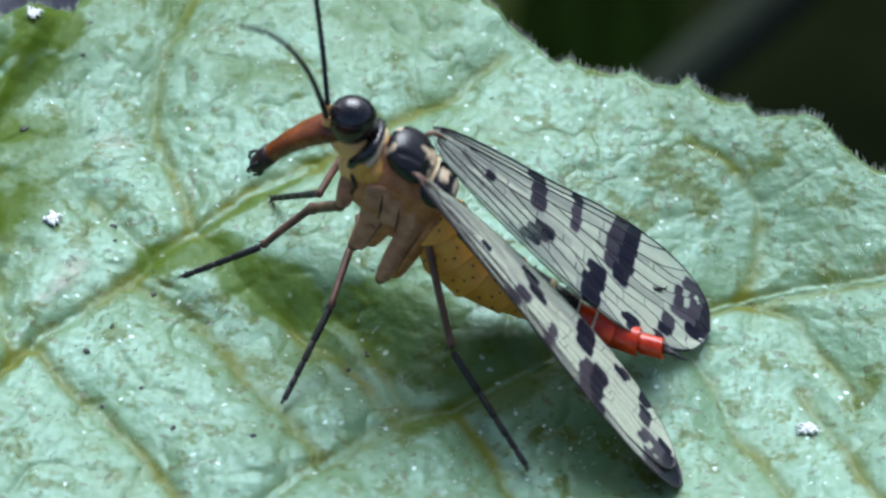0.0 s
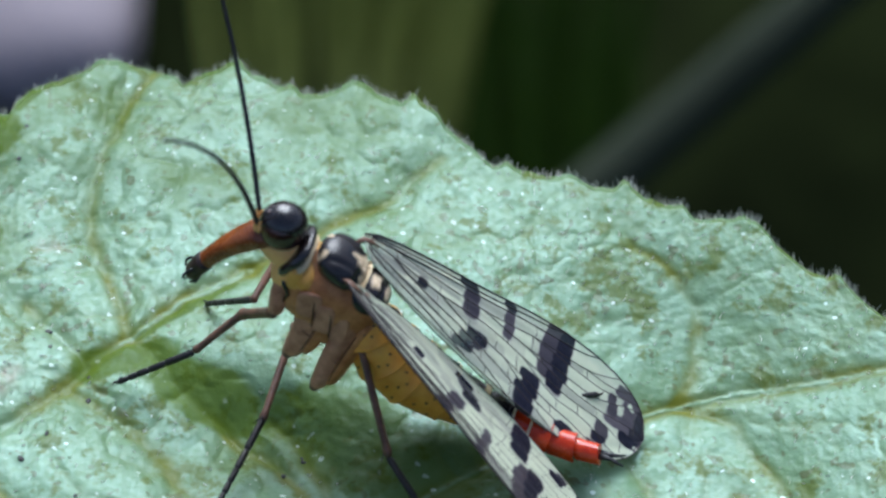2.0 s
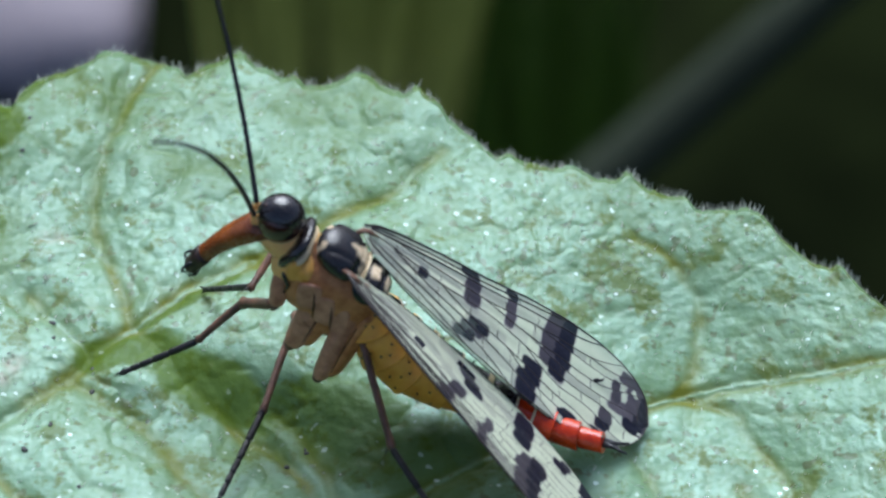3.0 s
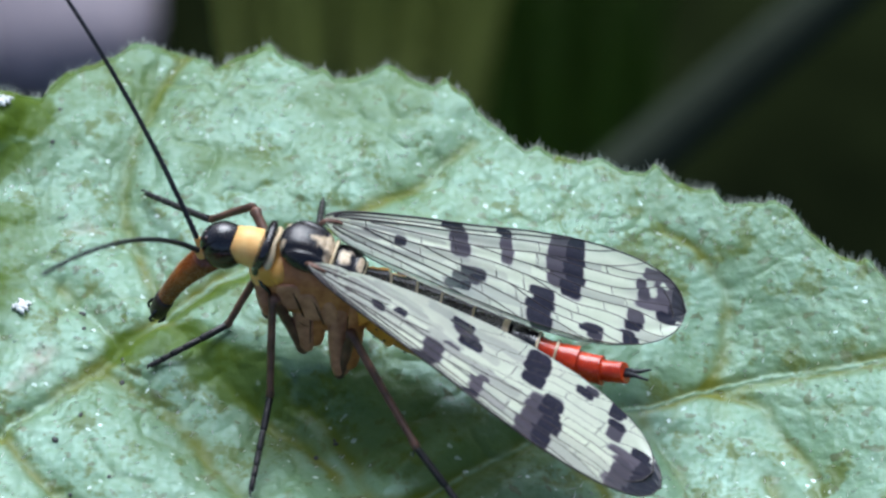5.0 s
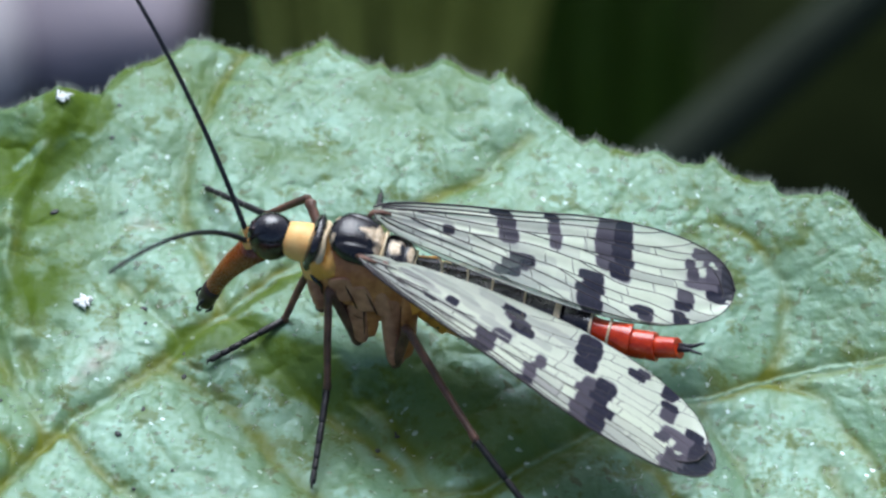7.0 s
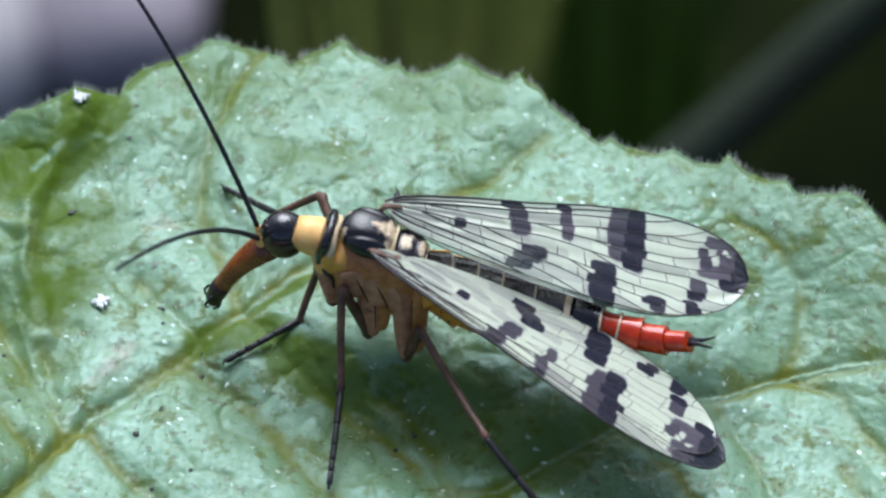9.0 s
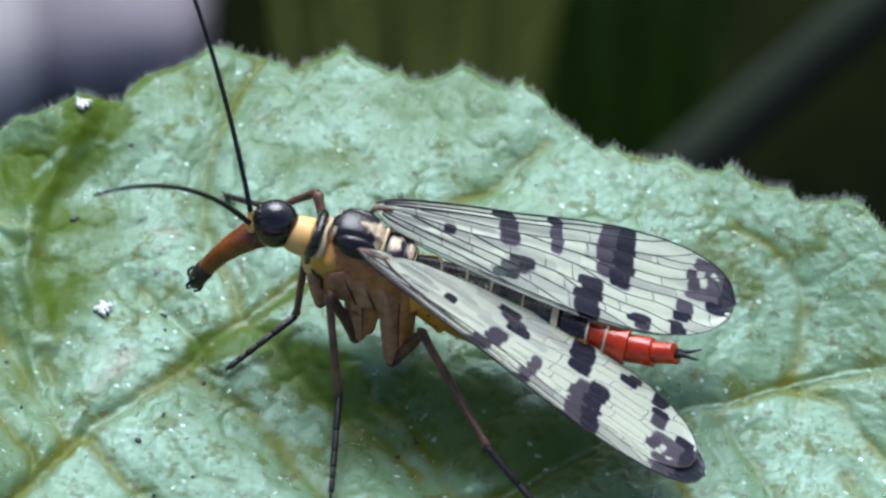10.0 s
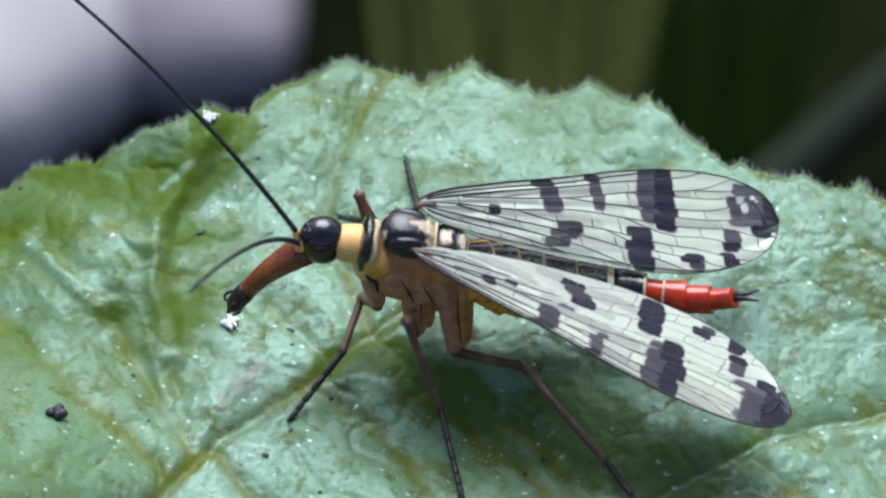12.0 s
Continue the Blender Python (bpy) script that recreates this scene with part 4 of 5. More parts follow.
OUTER = [(0.738, -0.126, 0.026, 0.014, 1), (0.755, -0.144, 0.020, 0.012, 0.8), (0.858, -0.052, 0.022, 0.022, 0.74), (0.858, -0.085, 0.022, 0.014, 1), (0.842, -0.126, 0.022, 0.022, 1),
         (0.876, 0.036, 0.016, 0.030, 0.74), (0.920, 0.000, 0.056, 0.020, 0.66), (0.950, 0.048, 0.036, 0.050, 0.68), (0.956, -0.032, 0.032, 0.016, 1), (0.982, 0.018, 0.026, 0.050, 0.86), (0.925, 0.088, 0.046, 0.016, 0.7)]
# the left fore wing lies oblique and looks darker: put into its pigment
LEFT_TIP = [(0.935, 0.030, 0.062, 0.105, 0.74), (0.955, 0.050, 0.040, 0.060, 0.95), (0.968, -0.030, 0.034, 0.040, 0.90), (0.890, 0.075, 0.030, 0.028, 0.60), (0.30, -0.030, 0.20, 0.030, 0.36), (0.52, -0.010, 0.07, 0.024, 0.34)]
FAINT = [
    (0.09, -0.018, 0.055, 0.01, 0.38), (0.14, 0.012, 0.07, 0.007, 0.34), (0.21, -0.046, 0.06, 0.007, 0.31), (0.12, -0.044, 0.05, 0.007, 0.31), (0.27, 0.018, 0.05, 0.007, 0.25),
    (0.27, -0.03, 0.05, 0.014, 0.19), (0.18, -0.058, 0.07, 0.012, 0.19), (0.3, -0.1, 0.04, 0.014, 0.21), (0.44, -0.095, 0.04, 0.018, 0.22), (0.5, -0.105, 0.05, 0.016, 0.24),
    (0.16, 0.03, 0.1, 0.009, 0.22), (0.34, -0.012, 0.05, 0.012, 0.26), (0.46, -0.04, 0.035, 0.014, 0.21), (0.1, -0.012, 0.06, 0.01, 0.28), (0.55, 0.098, 0.07, 0.01, 0.19)]
PATCHES = INNER + MIDDLE + OUTER + FAINT
HOLES = [(0.903, 0.034, 0.011, 0.014), (0.936, 0.064, 0.009, 0.010), (0.983, -0.040, 0.007, 0.010), (0.915, -0.068, 0.022, 0.020)]


def wing_edge(table, s):
    return np.interp(s, [r[0] for r in table], [r[1] for r in table])


# long veins, front to back: share of the length and of the half width (1 at the front margin, -1 at the hind one)
VEINS_FRONT = [
    [(0.02, 0.70), (0.20, 0.80), (0.45, 0.86), (0.62, 0.93), (0.68, 1.0)],
    [(0.02, 0.45), (0.20, 0.62), (0.45, 0.72), (0.65, 0.78), (0.74, 0.86), (0.80, 1.0)],
    [(0.12, 0.45), (0.22, 0.36), (0.40, 0.36), (0.58, 0.50), (0.76, 0.58), (0.84, 0.80), (0.88, 1.0)],
    [(0.76, 0.58), (0.86, 0.66), (0.93, 1.0)],
    [(0.58, 0.50), (0.72, 0.42), (0.86, 0.50), (0.965, 1.0)],
    [(0.40, 0.36), (0.52, 0.20), (0.66, 0.16), (0.84, 0.22), (0.985, 0.9)],
    [(0.56, 0.18), (0.70, -0.02), (0.86, -0.02), (0.996, 0.2)],
]
VEINS_HIND = [
    [(0.02, 0.10), (0.14, -0.02), (0.26, -0.08), (0.42, 0.00), (0.56, -0.10), (0.72, -0.20), (0.88, -0.26), (0.990, -0.8)],
    [(0.56, -0.10), (0.68, -0.36), (0.82, -0.44), (0.955, -1.0)],
    [(0.26, -0.08), (0.36, -0.28), (0.50, -0.36), (0.64, -0.52), (0.78, -0.64), (0.905, -1.0)],
    [(0.50, -0.36), (0.62, -0.66), (0.74, -0.78), (0.83, -1.0)],
    [(0.10, -0.04), (0.22, -0.34), (0.36, -0.48), (0.50, -0.62), (0.64, -0.84), (0.72, -1.0)],
    [(0.02, -0.30), (0.14, -0.48), (0.28, -0.62), (0.42, -0.78), (0.54, -1.0)],
    [(0.02, -0.55), (0.12, -0.70), (0.24, -0.82), (0.38, -1.0)],
]


def vein_line(points, n=40):
    """A smooth run of a vein through its points, as shares along and across."""
    out = []
    for i in range(n + 1):
        t = (len(points) - 1) * i / n
        k = min(int(t), len(points) - 2)
        f = t - k
        p = [points[max(0, min(len(points) - 1, k + d))] for d in (-1, 0, 1, 2)]
        out.append(tuple(0.5 * (2 * p[1][a] + (p[2][a] - p[0][a]) * f + (2 * p[0][a] - 5 * p[1][a] + 4 * p[2][a] - p[3][a]) * f * f + (3 * p[1][a] - p[0][a] - 3 * p[2][a] + p[3][a]) * f ** 3) for a in (0, 1)))
    return out


def wing_height(u, w):
    """Bowed down a little along its length, pleated between the veins, and cambered."""
    return -0.006 * 4 * u * (1 - u) + 0.0011 * np.sin(w * 17) * (1 - u * 0.5) + 0.008 * u * (1 - w * w)


def build_wing(name, length, side, seed, label, broad=1.0):
    """A wing in its own space: root at the origin, tip along +x, leading edge towards side * y."""
    nu, nv = 300, 110
    s = np.linspace(0, 1, nu) ** 0.92
    c = np.linspace(-1, 1, nv)
    S = np.repeat(s[:, None], nv, 1)
    C = np.repeat(c[None, :], nu, 0)
    
    def fuller(u):
        """A hind wing's trailing margin is fuller in its inner half."""
        return 1 + (broad - 1) * np.clip((u - 0.02) / 0.2, 0, 1) * np.clip((0.82 - u) / 0.35, 0, 1)
    lead, trail = wing_edge(LEAD, s)[:, None], (wing_edge(TRAIL, s) * fuller(s))[:, None]
    Y = np.where(C > 0, C * lead, C * trail)
    rng = np.random.default_rng(seed)
    lines = [vein_line(v) for v in VEINS_FRONT + VEINS_HIND]
    # which two veins each spot lies between
    above = np.full((nu, nv), -1)
    near = np.full((nu, nv), 9.0)
    for k, line in enumerate(lines):
        us, ws = np.array(line).T
        w = np.interp(s, us, ws, left=9, right=9)[:, None]
        gap = np.where((w < 8) & (w >= C), w - C, 9)
        above = np.where(gap < near, k, above)
        near = np.minimum(gap, near)
    # cross veins, a few to each lane
    cross = []
    bins = np.zeros((nu, nv), int)
    for k, line in enumerate(lines):
        us, ws = np.array(line).T
        u = us[0] + rng.uniform(0.08, 0.16)
        while u < us[-1] - 0.05:
            w = float(np.interp(u, us, ws))
            below = [float(np.interp(u + 0.008, *np.array(l).T, left=-9, right=-9)) for l in lines]
            low = max([b for b in below if -8 < b < w - 0.06], default=-1.0)
            if 0.07 < w - low < 0.62 and (k > 0 or u > 0.3):
                cross.append((u, w, low))
                bins += (above == k) & (S > u)
            u += rng.uniform(0.09, 0.20) * (0.8 if u < 0.5 else 1.2)
    tone = rng.choice([0, 0, 0, 0, 0, 0.06, 0.14, 0.24], (len(lines) + 1, 12)) * (name == "forewing")
    if side > 0 and name == "forewing":                      # the left wing's cells are greyer throughout
        tone = rng.choice([0, 0, 0, 0.08, 0.18, 0.30, 0.42], tone.shape)
    push = rng.uniform(-1, 1, len(lines) + 1)
    pig = tone[above, np.minimum(bins, 11)]
    wob = 0.005
    Sp = S + 0.011 * push[above] + wob * fractal(S * 100, Y * 100, 0.30, 3, seed)
    Yp = Y + wob * fractal(S * 100, Y * 100, 0.30, 3, seed + 1)
    left_darker = side > 0 and name == "forewing"
    for a, b, ha, hb, w in PATCHES + (LEFT_TIP if left_darker else []):
        d = (np.abs((Sp - a) / ha) ** 4 + np.abs((Yp - b) / hb) ** 4) ** (1 / 4)
        pig = np.maximum(pig, w * np.clip((1.16 - d) / 0.16, 0, 1))
    for a, b, ha, hb in HOLES[3:] if left_darker else HOLES:
        d = np.hypot((Sp - a) / ha, (Yp - b) / hb)
        pig = pig * np.clip((d - 0.8) / 0.3, 0, 1)
    co = np.stack([S * length, Y * length * side, wing_height(S, C) * length], -1).reshape(-1, 3)
    idx = np.arange(nu * nv).reshape(nu, nv)
    f = np.stack([idx[:-1, :-1], idx[1:, :-1], idx[1:, 1:], idx[:-1, 1:]], -1).reshape(-1, 4)
    if side < 0:
        f = f[:, ::-1]
    me = bpy.data.meshes.new(name)
    me.from_pydata((co * MM).tolist(), [], f.tolist())
    me.polygons.foreach_set("use_smooth", [True] * len(me.polygons))
    # the inner, hinder field is clearer than the rest
    clear = np.clip((0.62 - S) / 0.30, 0, 1) * np.clip((-C - 0.05) / 0.5, 0, 1)
    for key, val in (("pigment", pig), ("clear", clear)):
        at = me.attributes.new(key, "FLOAT", "POINT")
        at.data.foreach_set("value", val.ravel().astype(np.float32))
    me.materials.append(M_WING)
    ob = new(name, me)
    ob.parent = fly
    tagged(ob, label)

    def spot(u, w):
        w0 = max(-1, min(1, w))
        y = wing_edge(LEAD, u) * w0 if w0 > 0 else wing_edge(TRAIL, u) * w0 * fuller(u)
        return Vector((u * length, float(y) * length * side, float(wing_height(u, w0)) * length + 0.010))
    bm = bmesh.new()
    for w in (1, -1):
        us = [(i / 60) ** 0.9 for i in range(61)]
        tube(bm, [spot(u, w) for u in us], [(0.048 - 0.02 * u) if w > 0 else 0.020 for u in us], 6, caps=False)
    for k, line in enumerate(lines):
        if name == "hindwing":                                # its inner half lies under the fore wing
            line = [p for p in line if p[0] > 0.40]
        if len(line) < 3:
            continue
        thick = (0.042 if k < 2 else 0.035) * (0.55 if name == "hindwing" else 1)
        tube(bm, [spot(u, w) for u, w in line], [max(0.015, thick * (1 - 0.50 * u) + (0.022 if name == "forewing" else 0.005) * max(0, 0.42 - u)) for u, _ in line], 5, caps=False)
    for u, w, low in [c for c in cross if name == "forewing" or c[0] > 0.45]:
        bend = float(rng.uniform(-0.006, 0.006))
        tube(bm, [spot(u, w), spot(u + 0.004 + bend, (w + low) / 2), spot(u + 0.008, low)], [0.022] * 3, 4, caps=False)
    part("venation", bm, M_VEIN, ob, "dark brown net of wing veins")
    return ob


def build_head():
    """Head space: x along the snout, y to its left, z towards the brow; the middle of the head at the origin."""
    bm = bmesh.new()
    blob(bm, (-0.10, 0, 0.02), (0.80, 0.72, 0.80), (0, 0, 0), 40, 28)
    blob(bm, (-0.04, 0, 0.70), (0.24, 0.24, 0.15), (0, 0, 0), 20, 14)
    blob(bm, (0.42, 0, -0.04), (0.52, 0.48, 0.50), (0, 0, 0), 20, 12)
    head = part("head", bm, M_BLACK, fly, "glossy black head")
    for s in (1, -1):
        bm = bmesh.new()
        blob(bm, (-0.02, 0.13 * s, -0.04), (0.74, 0.66, 0.75), (4 * s, 0, 3 * s), 40, 28)
        part("eye", bm, M_EYE, head, "dark brown bulging eye")
        bm = bmesh.new()
        blob(bm, (0.50, 0.25 * s, 0.50), (0.20, 0.17, 0.18), (0, 0, 0), 12, 8)
        blob(bm, (0.44, 0.26 * s, 0.68), (0.13, 0.12, 0.12), (0, 0, 0), 12, 8)
        part("antenna_socket", bm, M_CREAM, head, "pale antenna base")
    for c in ((-0.14, 0.13, 0.80), (-0.14, -0.13, 0.80), (0.04, 0, 0.81)):
        bm = bmesh.new()
        blob(bm, c, (0.085, 0.085, 0.07), nu=10, nv=8)
        part("ocellus", bm, M_EYE, head)
    pts = [(0.45, 0, -0.02), (1.0, 0, 0.06), (1.7, 0, 0.10), (2.35, 0, 0.06), (3.0, 0, -0.06), (3.6, 0, -0.22), (4.0, 0, -0.34)]
    bm = bmesh.new()
    tube(bm, pts, [0.60, 0.55, 0.47, 0.40, 0.36, 0.35, 0.32], 20, 0, 0.85)
    part("snout", bm, M_SNOUT, head, "long reddish brown snout")
    bm = bmesh.new()
    tube(bm, [(3.25, 0, -0.12), (3.5, 0, -0.18), (3.8, 0, -0.28), (4.08, 0, -0.38), (4.3, 0, -0.46)], [0.37, 0.385, 0.36, 0.34, 0.20], 16, 0, 0.85)
    part("snout_tip", bm, M_DARKTIP, head, "dark snout tip")
    for s in (1, -1):
        bm = bmesh.new()
        tube(bm, [(3.75, 0.22 * s, -0.10), (3.98, 0.30 * s, -0.06), (4.20, 0.33 * s, -0.10), (4.34, 0.29 * s, -0.24), (4.30, 0.24 * s, -0.36)], [0.065, 0.055, 0.05, 0.045, 0.035], 8)
        part("palp", bm, M_ANTENNA, head, "black mouth feeler")
        bm = bmesh.new()
        tube(bm, [(3.85, 0.16 * s, -0.50), (4.12, 0.24 * s, -0.62), (4.38, 0.18 * s, -0.60)], [0.07, 0.06, 0.04], 7)
        part("palp", bm, M_ANTENNA, head, "black mouth feeler")
    return head


def build_antenna(head, bow):
    """A thread of some forty beads, root at the origin, tip along +x, bowed towards +z."""
    bm = bmesh.new()
    n, pts, rad = 88, [], []
    for i in range(n + 1):
        s = i / n
        pts.append((11.0 * s, 0, bow * 4 * s * (1 - s)))
        rad.append((0.105 - 0.04 * s) * (1.0 if i % 2 else 0.80))
    tube(bm, pts, rad, 8)
    return part("antenna", bm, M_ANTENNA, head, "thin black beaded antenna")


def build_bone(name, length, r0, r1, mat, label="", spurs=False, joints=0):
    """A leg piece from the origin along +x."""
    bm = bmesh.new()
    if joints:
        cuts = np.cumsum([0, 0.36, 0.22, 0.16, 0.12, 0.14])
        for a, b in zip(cuts, cuts[1:]):
            ra, rb = r0 + (r1 - r0) * a, r0 + (r1 - r0) * b
            tube(bm, [(a * length, 0, 0), ((a + 0.02) * length, 0, 0), ((b - 0.03) * length, 0, 0), (b * length, 0, 0)], [ra * 0.85, ra, rb * 1.10, rb * 0.88], 10)
        for s in (1, -1):
            tube(bm, [(length * 0.97, 0.02 * s, 0), (length * 1.03, 0.09 * s, 0.03), (length * 1.05, 0.12 * s, -0.05)], [0.04, 0.035, 0.012], 6)
    else:
        tube(bm, [(-0.06, 0, 0), (0.03 * length, 0, 0), (0.12 * length, 0, 0.01), (0.5 * length, 0, 0.02), (0.9 * length, 0, 0), (0.97 * length, 0, 0), (length + 0.05, 0, 0)],
             [r0 * 0.7, r0 * 1.1, r0 * 0.95, (r0 + r1) / 2, r1, r1 * 1.3, r1 * 0.75], 12)
    rng = random.Random(int(length * 100))
    for _ in range(14):
        u, a = rng.uniform(0.1, 0.95) * length, rng.uniform(0, 6.28)
        o = Vector((u, math.cos(a) * r1 * 0.8, math.sin(a) * r1 * 0.8))
        tube(bm, [o, o + Vector((0.10, math.cos(a) * 0.10, math.sin(a) * 0.10))], [0.014, 0.004], 4)
    ob = part(name, bm, mat, fly, label)
    if spurs:
        for a in (0.6, 2.4):
            bm = bmesh.new()
            o = Vector((length * 0.98, math.cos(a) * r1, math.sin(a) * r1))
            tube(bm, [o, o + Vector((0.22, math.cos(a) * 0.18, math.sin(a) * 0.18))], [0.035, 0.008], 6)
            part("spur", bm, M_TARSUS, ob, "dark spur")
    return ob


# leg pivots in body space, lengths of thigh, shin and foot, and where knee, ankle and toe stand (time first)
LEGS = {
    "LF": ((0.62, 0.89, -2.08), (2.19, 2.24, 3.02), [
    (0, -4.87, -4.96, 3.52, -6.59, -5.31, 1.94, -9.27, -5.29, 0.34),
    (2.8, -5.05, -4.88, 3.53, -6.66, -5.15, 1.89, -9.28, -5.19, 0.25),
    (4.2, -5.4, -2.98, 2.29, -6.6, -3.84, 0.61, -9.29, -5.15, 0.09),
    (5.5, -5.79, -2.84, 2.1, -6.79, -3.46, 0.27, -9.28, -5.14, 0.13),
    (9, -6.23, -2.71, 1.99, -6.95, -3.42, 0.11, -9.34, -5.2, 0.17),
    (9.5, -6.63, -2.35, 2.58, -7.07, -3.24, 0.54, -9.32, -5.17, 0.15),
    (10.78, -6.86, -2.32, 2.43, -7.19, -3.3, 0.42, -9.4, -5.29, 0.16),
    (11, -8.07, -2.47, 1.39, -9.34, -4.34, 1.27, -11.43, -6.33, 0.07),
    (11.5, -8.79, -2.26, 1.49, -9.52, -4.27, 0.78, -11.46, -6.49, 0.09),
    (12, -9.2, -2.34, 1.18, -9.82, -4.41, 0.79, -11.51, -6.77, 0.19),
    ]),
    "LM": ((-0.86, 0.8, -3.36), (2.89, 3.58, 3.48), [
    (0, -3.25, -3.84, 1.68, -4.25, -7.27, 1.12, -5.74, -10.28, 0.02),
    (2.8, -3.29, -3.81, 1.48, -4.39, -7.06, 0.64, -5.75, -10.18, 0.19),
    (4.2, -4.83, -5.45, 3.95, -5.06, -7.06, 0.75, -5.74, -10.4, 0.11),
    (5.5, -5.12, -5.14, 3.84, -5.24, -6.95, 0.76, -5.76, -10.33, 0.09),
    (9, -5.38, -5.11, 3.84, -5.46, -7.07, 0.83, -5.81, -10.45, 0.12),
    (9.5, -5.84, -5.04, 3.86, -5.55, -7.13, 0.95, -5.8, -10.49, 0.11),
    (10.5, -5.9, -5.16, 3.93, -5.63, -7.1, 0.93, -5.84, -10.47, 0.11),
    (11, -6.69, -5.41, 3.81, -6.08, -6.63, 0.51, -5.8, -10.08, 0.07),
    (11.5, -7.41, -5.22, 3.71, -6.23, -6.79, 0.68, -5.73, -10.16, 0.15),
    (12, -7.58, -5.33, 3.6, -6.47, -6.64, 0.48, -5.72, -10.03, 0.07),
    ]),
    "LH": ((-2.27, 1.09, -3.62), (2.34, 4.62, 4.49), [
    (0, -1.24, -5.98, 4.69, -0.18, -9.43, 1.55, 2.23, -12.97, 0.05),
    (2.8, -1.30, -5.90, 4.44, -0.14, -9.33, 1.54, 2.29, -12.87, 0.04),
    (4.2, -2.34, -5.86, 2.87, -0.35, -9.91, 1.95, 2.37, -12.97, 0.1),
    (5.5, -2.53, -5.94, 2.81, -0.26, -9.69, 1.46, 2.36, -13.04, 0.13),
    (9, -2.77, -6.02, 2.74, -0.59, -10.01, 1.96, 2.19, -13.04, 0.09),
    (9.5, -2.88, -5.77, 2.66, -0.63, -9.64, 1.39, 2.2, -12.93, 0.06),
    (10.5, -2.69, -5.72, 2.52, -0.62, -9.74, 1.54, 2.21, -12.95, 0.08),
    (11, -3.13, -5.05, 1.5, -0.91, -8.82, 0.28, 1.39, -12.53, 0.39),
    (11.5, -3.41, -5.02, 1.12, -0.8, -8.75, 0.22, 1.43, -12.55, 0.31),
    (12, -3.74, -4.93, 0.73, -0.91, -8.61, 0.17, 1.32, -12.41, 0.3),
    ]),
    "RF": ((0.63, -0.98, -2.26), (2.64, 2.05, 3.76), [
    (0, -3.63, -2.12, 3.38, -4.63, -3.74, 2.85, -6.35, -1.7, 0.17),
    (2.8, -3.73, -2.01, 3.33, -4.69, -3.69, 2.81, -6.4, -1.67, 0.13),
    (4.2, -5.67, -0.79, 3.17, -7.35, -0.26, 2, -9.65, 2.24, 0.29),
    (5.5, -5.9, -0.6, 3.1, -7.39, -0.09, 1.73, -9.74, 2.44, 0.2),
    (9, -6.17, -0.4, 3.13, -7.72, -0.11, 1.81, -9.69, 2.57, 0.08),
    (9.5, -6.36, -0.3, 3.39, -7.95, 0.05, 2.15, -9.72, 2.58, 0.03),
    (10.5, -6.36, -0.21, 3.46, -7.93, 0.13, 2.2, -9.7, 2.6, 0.02),
    (11, -8.17, -0.56, 4.39, -8.46, -0.29, 2.37, -9.61, 2.46, 0.08),
    (11.5, -8.75, -0.61, 4.52, -8.35, -0.24, 2.53, -9.56, 2.39, 0.12),
    (12, -9.28, -0.56, 4.55, -8.76, -0.21, 2.59, -10.17, 2.21, 0.08),
    ]),
    "RM": ((-0.88, -0.75, -3.41), (2.3, 3.59, 2.99), [
    (0, -0.99, -4.28, 3.84, -1.36, -1.47, 1.63, -1.68, 1.06, 0.08),
    (2.8, -1.06, -4.3, 3.94, -1.34, -1.53, 1.67, -1.78, 0.96, 0.08),
    (4.2, -4.23, -3.62, 3.3, -3.67, -0.6, 1.44, -3.59, 2.06, 0.08),
    (5.5, -4.51, -3.52, 3.23, -3.74, -0.5, 1.44, -3.61, 2.17, 0.09),
    (9, -4.75, -3.34, 3.28, -3.85, -0.41, 1.4, -3.64, 2.26, 0.07),
    (9.5, -4.81, -3.17, 3.29, -3.89, -0.27, 1.39, -3.57, 2.38, 0.06),
    (10.5, -4.98, -3.06, 3.34, -3.96, -0.19, 1.45, -3.61, 2.43, 0.06),
    (11, -6.57, -2.59, 3.36, -6.27, 0.38, 1.37, -6.68, 3.03, 0.06),
    (11.5, -6.85, -0.57, 2.49, -7.17, 2.26, 0.3, -8.05, 5.21, 0.1),
    (12, -7.3, -0.9, 2.92, -7.36, 1.92, 0.71, -7.9, 4.8, 0.1),
    ]),
    "RH": ((-2.29, -1.09, -3.61), (2.67, 3.9, 3.76), [
    (0, 0, -5.6, 1.5, 3.5, -6.9, 1.2, 6.6, -5.6, 0.1),
    (2.8, 0, -5.6, 1.5, 3.5, -6.9, 1.2, 6.6, -5.6, 0.1),
    (4.2, -0.77, -3.28, 2.3, 2.92, -4.37, 2.03, 5.41, -2.18, 0.3),
    (5.5, -0.97, -3.27, 2.3, 2.72, -4.36, 2.03, 5.21, -2.17, 0.3),
    (9, -1.45, -3.03, 2.3, 2.24, -4.12, 2.03, 4.73, -1.93, 0.3),
    (9.5, -1.92, -2.96, 2.3, 1.77, -4.05, 2.03, 4.26, -1.86, 0.3),
    (10.5, -2.06, -2.67, 2.3, 1.63, -3.76, 2.03, 4.12, -1.57, 0.3),
    (11, -6.2, -1.1, 2.46, -2.39, -1.73, 3.03, -1.63, 0.49, 0.1),
    (11.5, -7.18, -1.47, 2.51, -3.32, -1.24, 3, -2.36, 0.96, 0.1),
    (12, -8.01, -1.03, 1.99, -4.24, -1.12, 2.96, -3.09, 1.04, 0.1),
    ]),
}

build_thorax()
build_abdomen()
HEAD = build_head()
ANT_R, ANT_L = build_antenna(HEAD, 0.3), build_antenna(HEAD, 0.72)
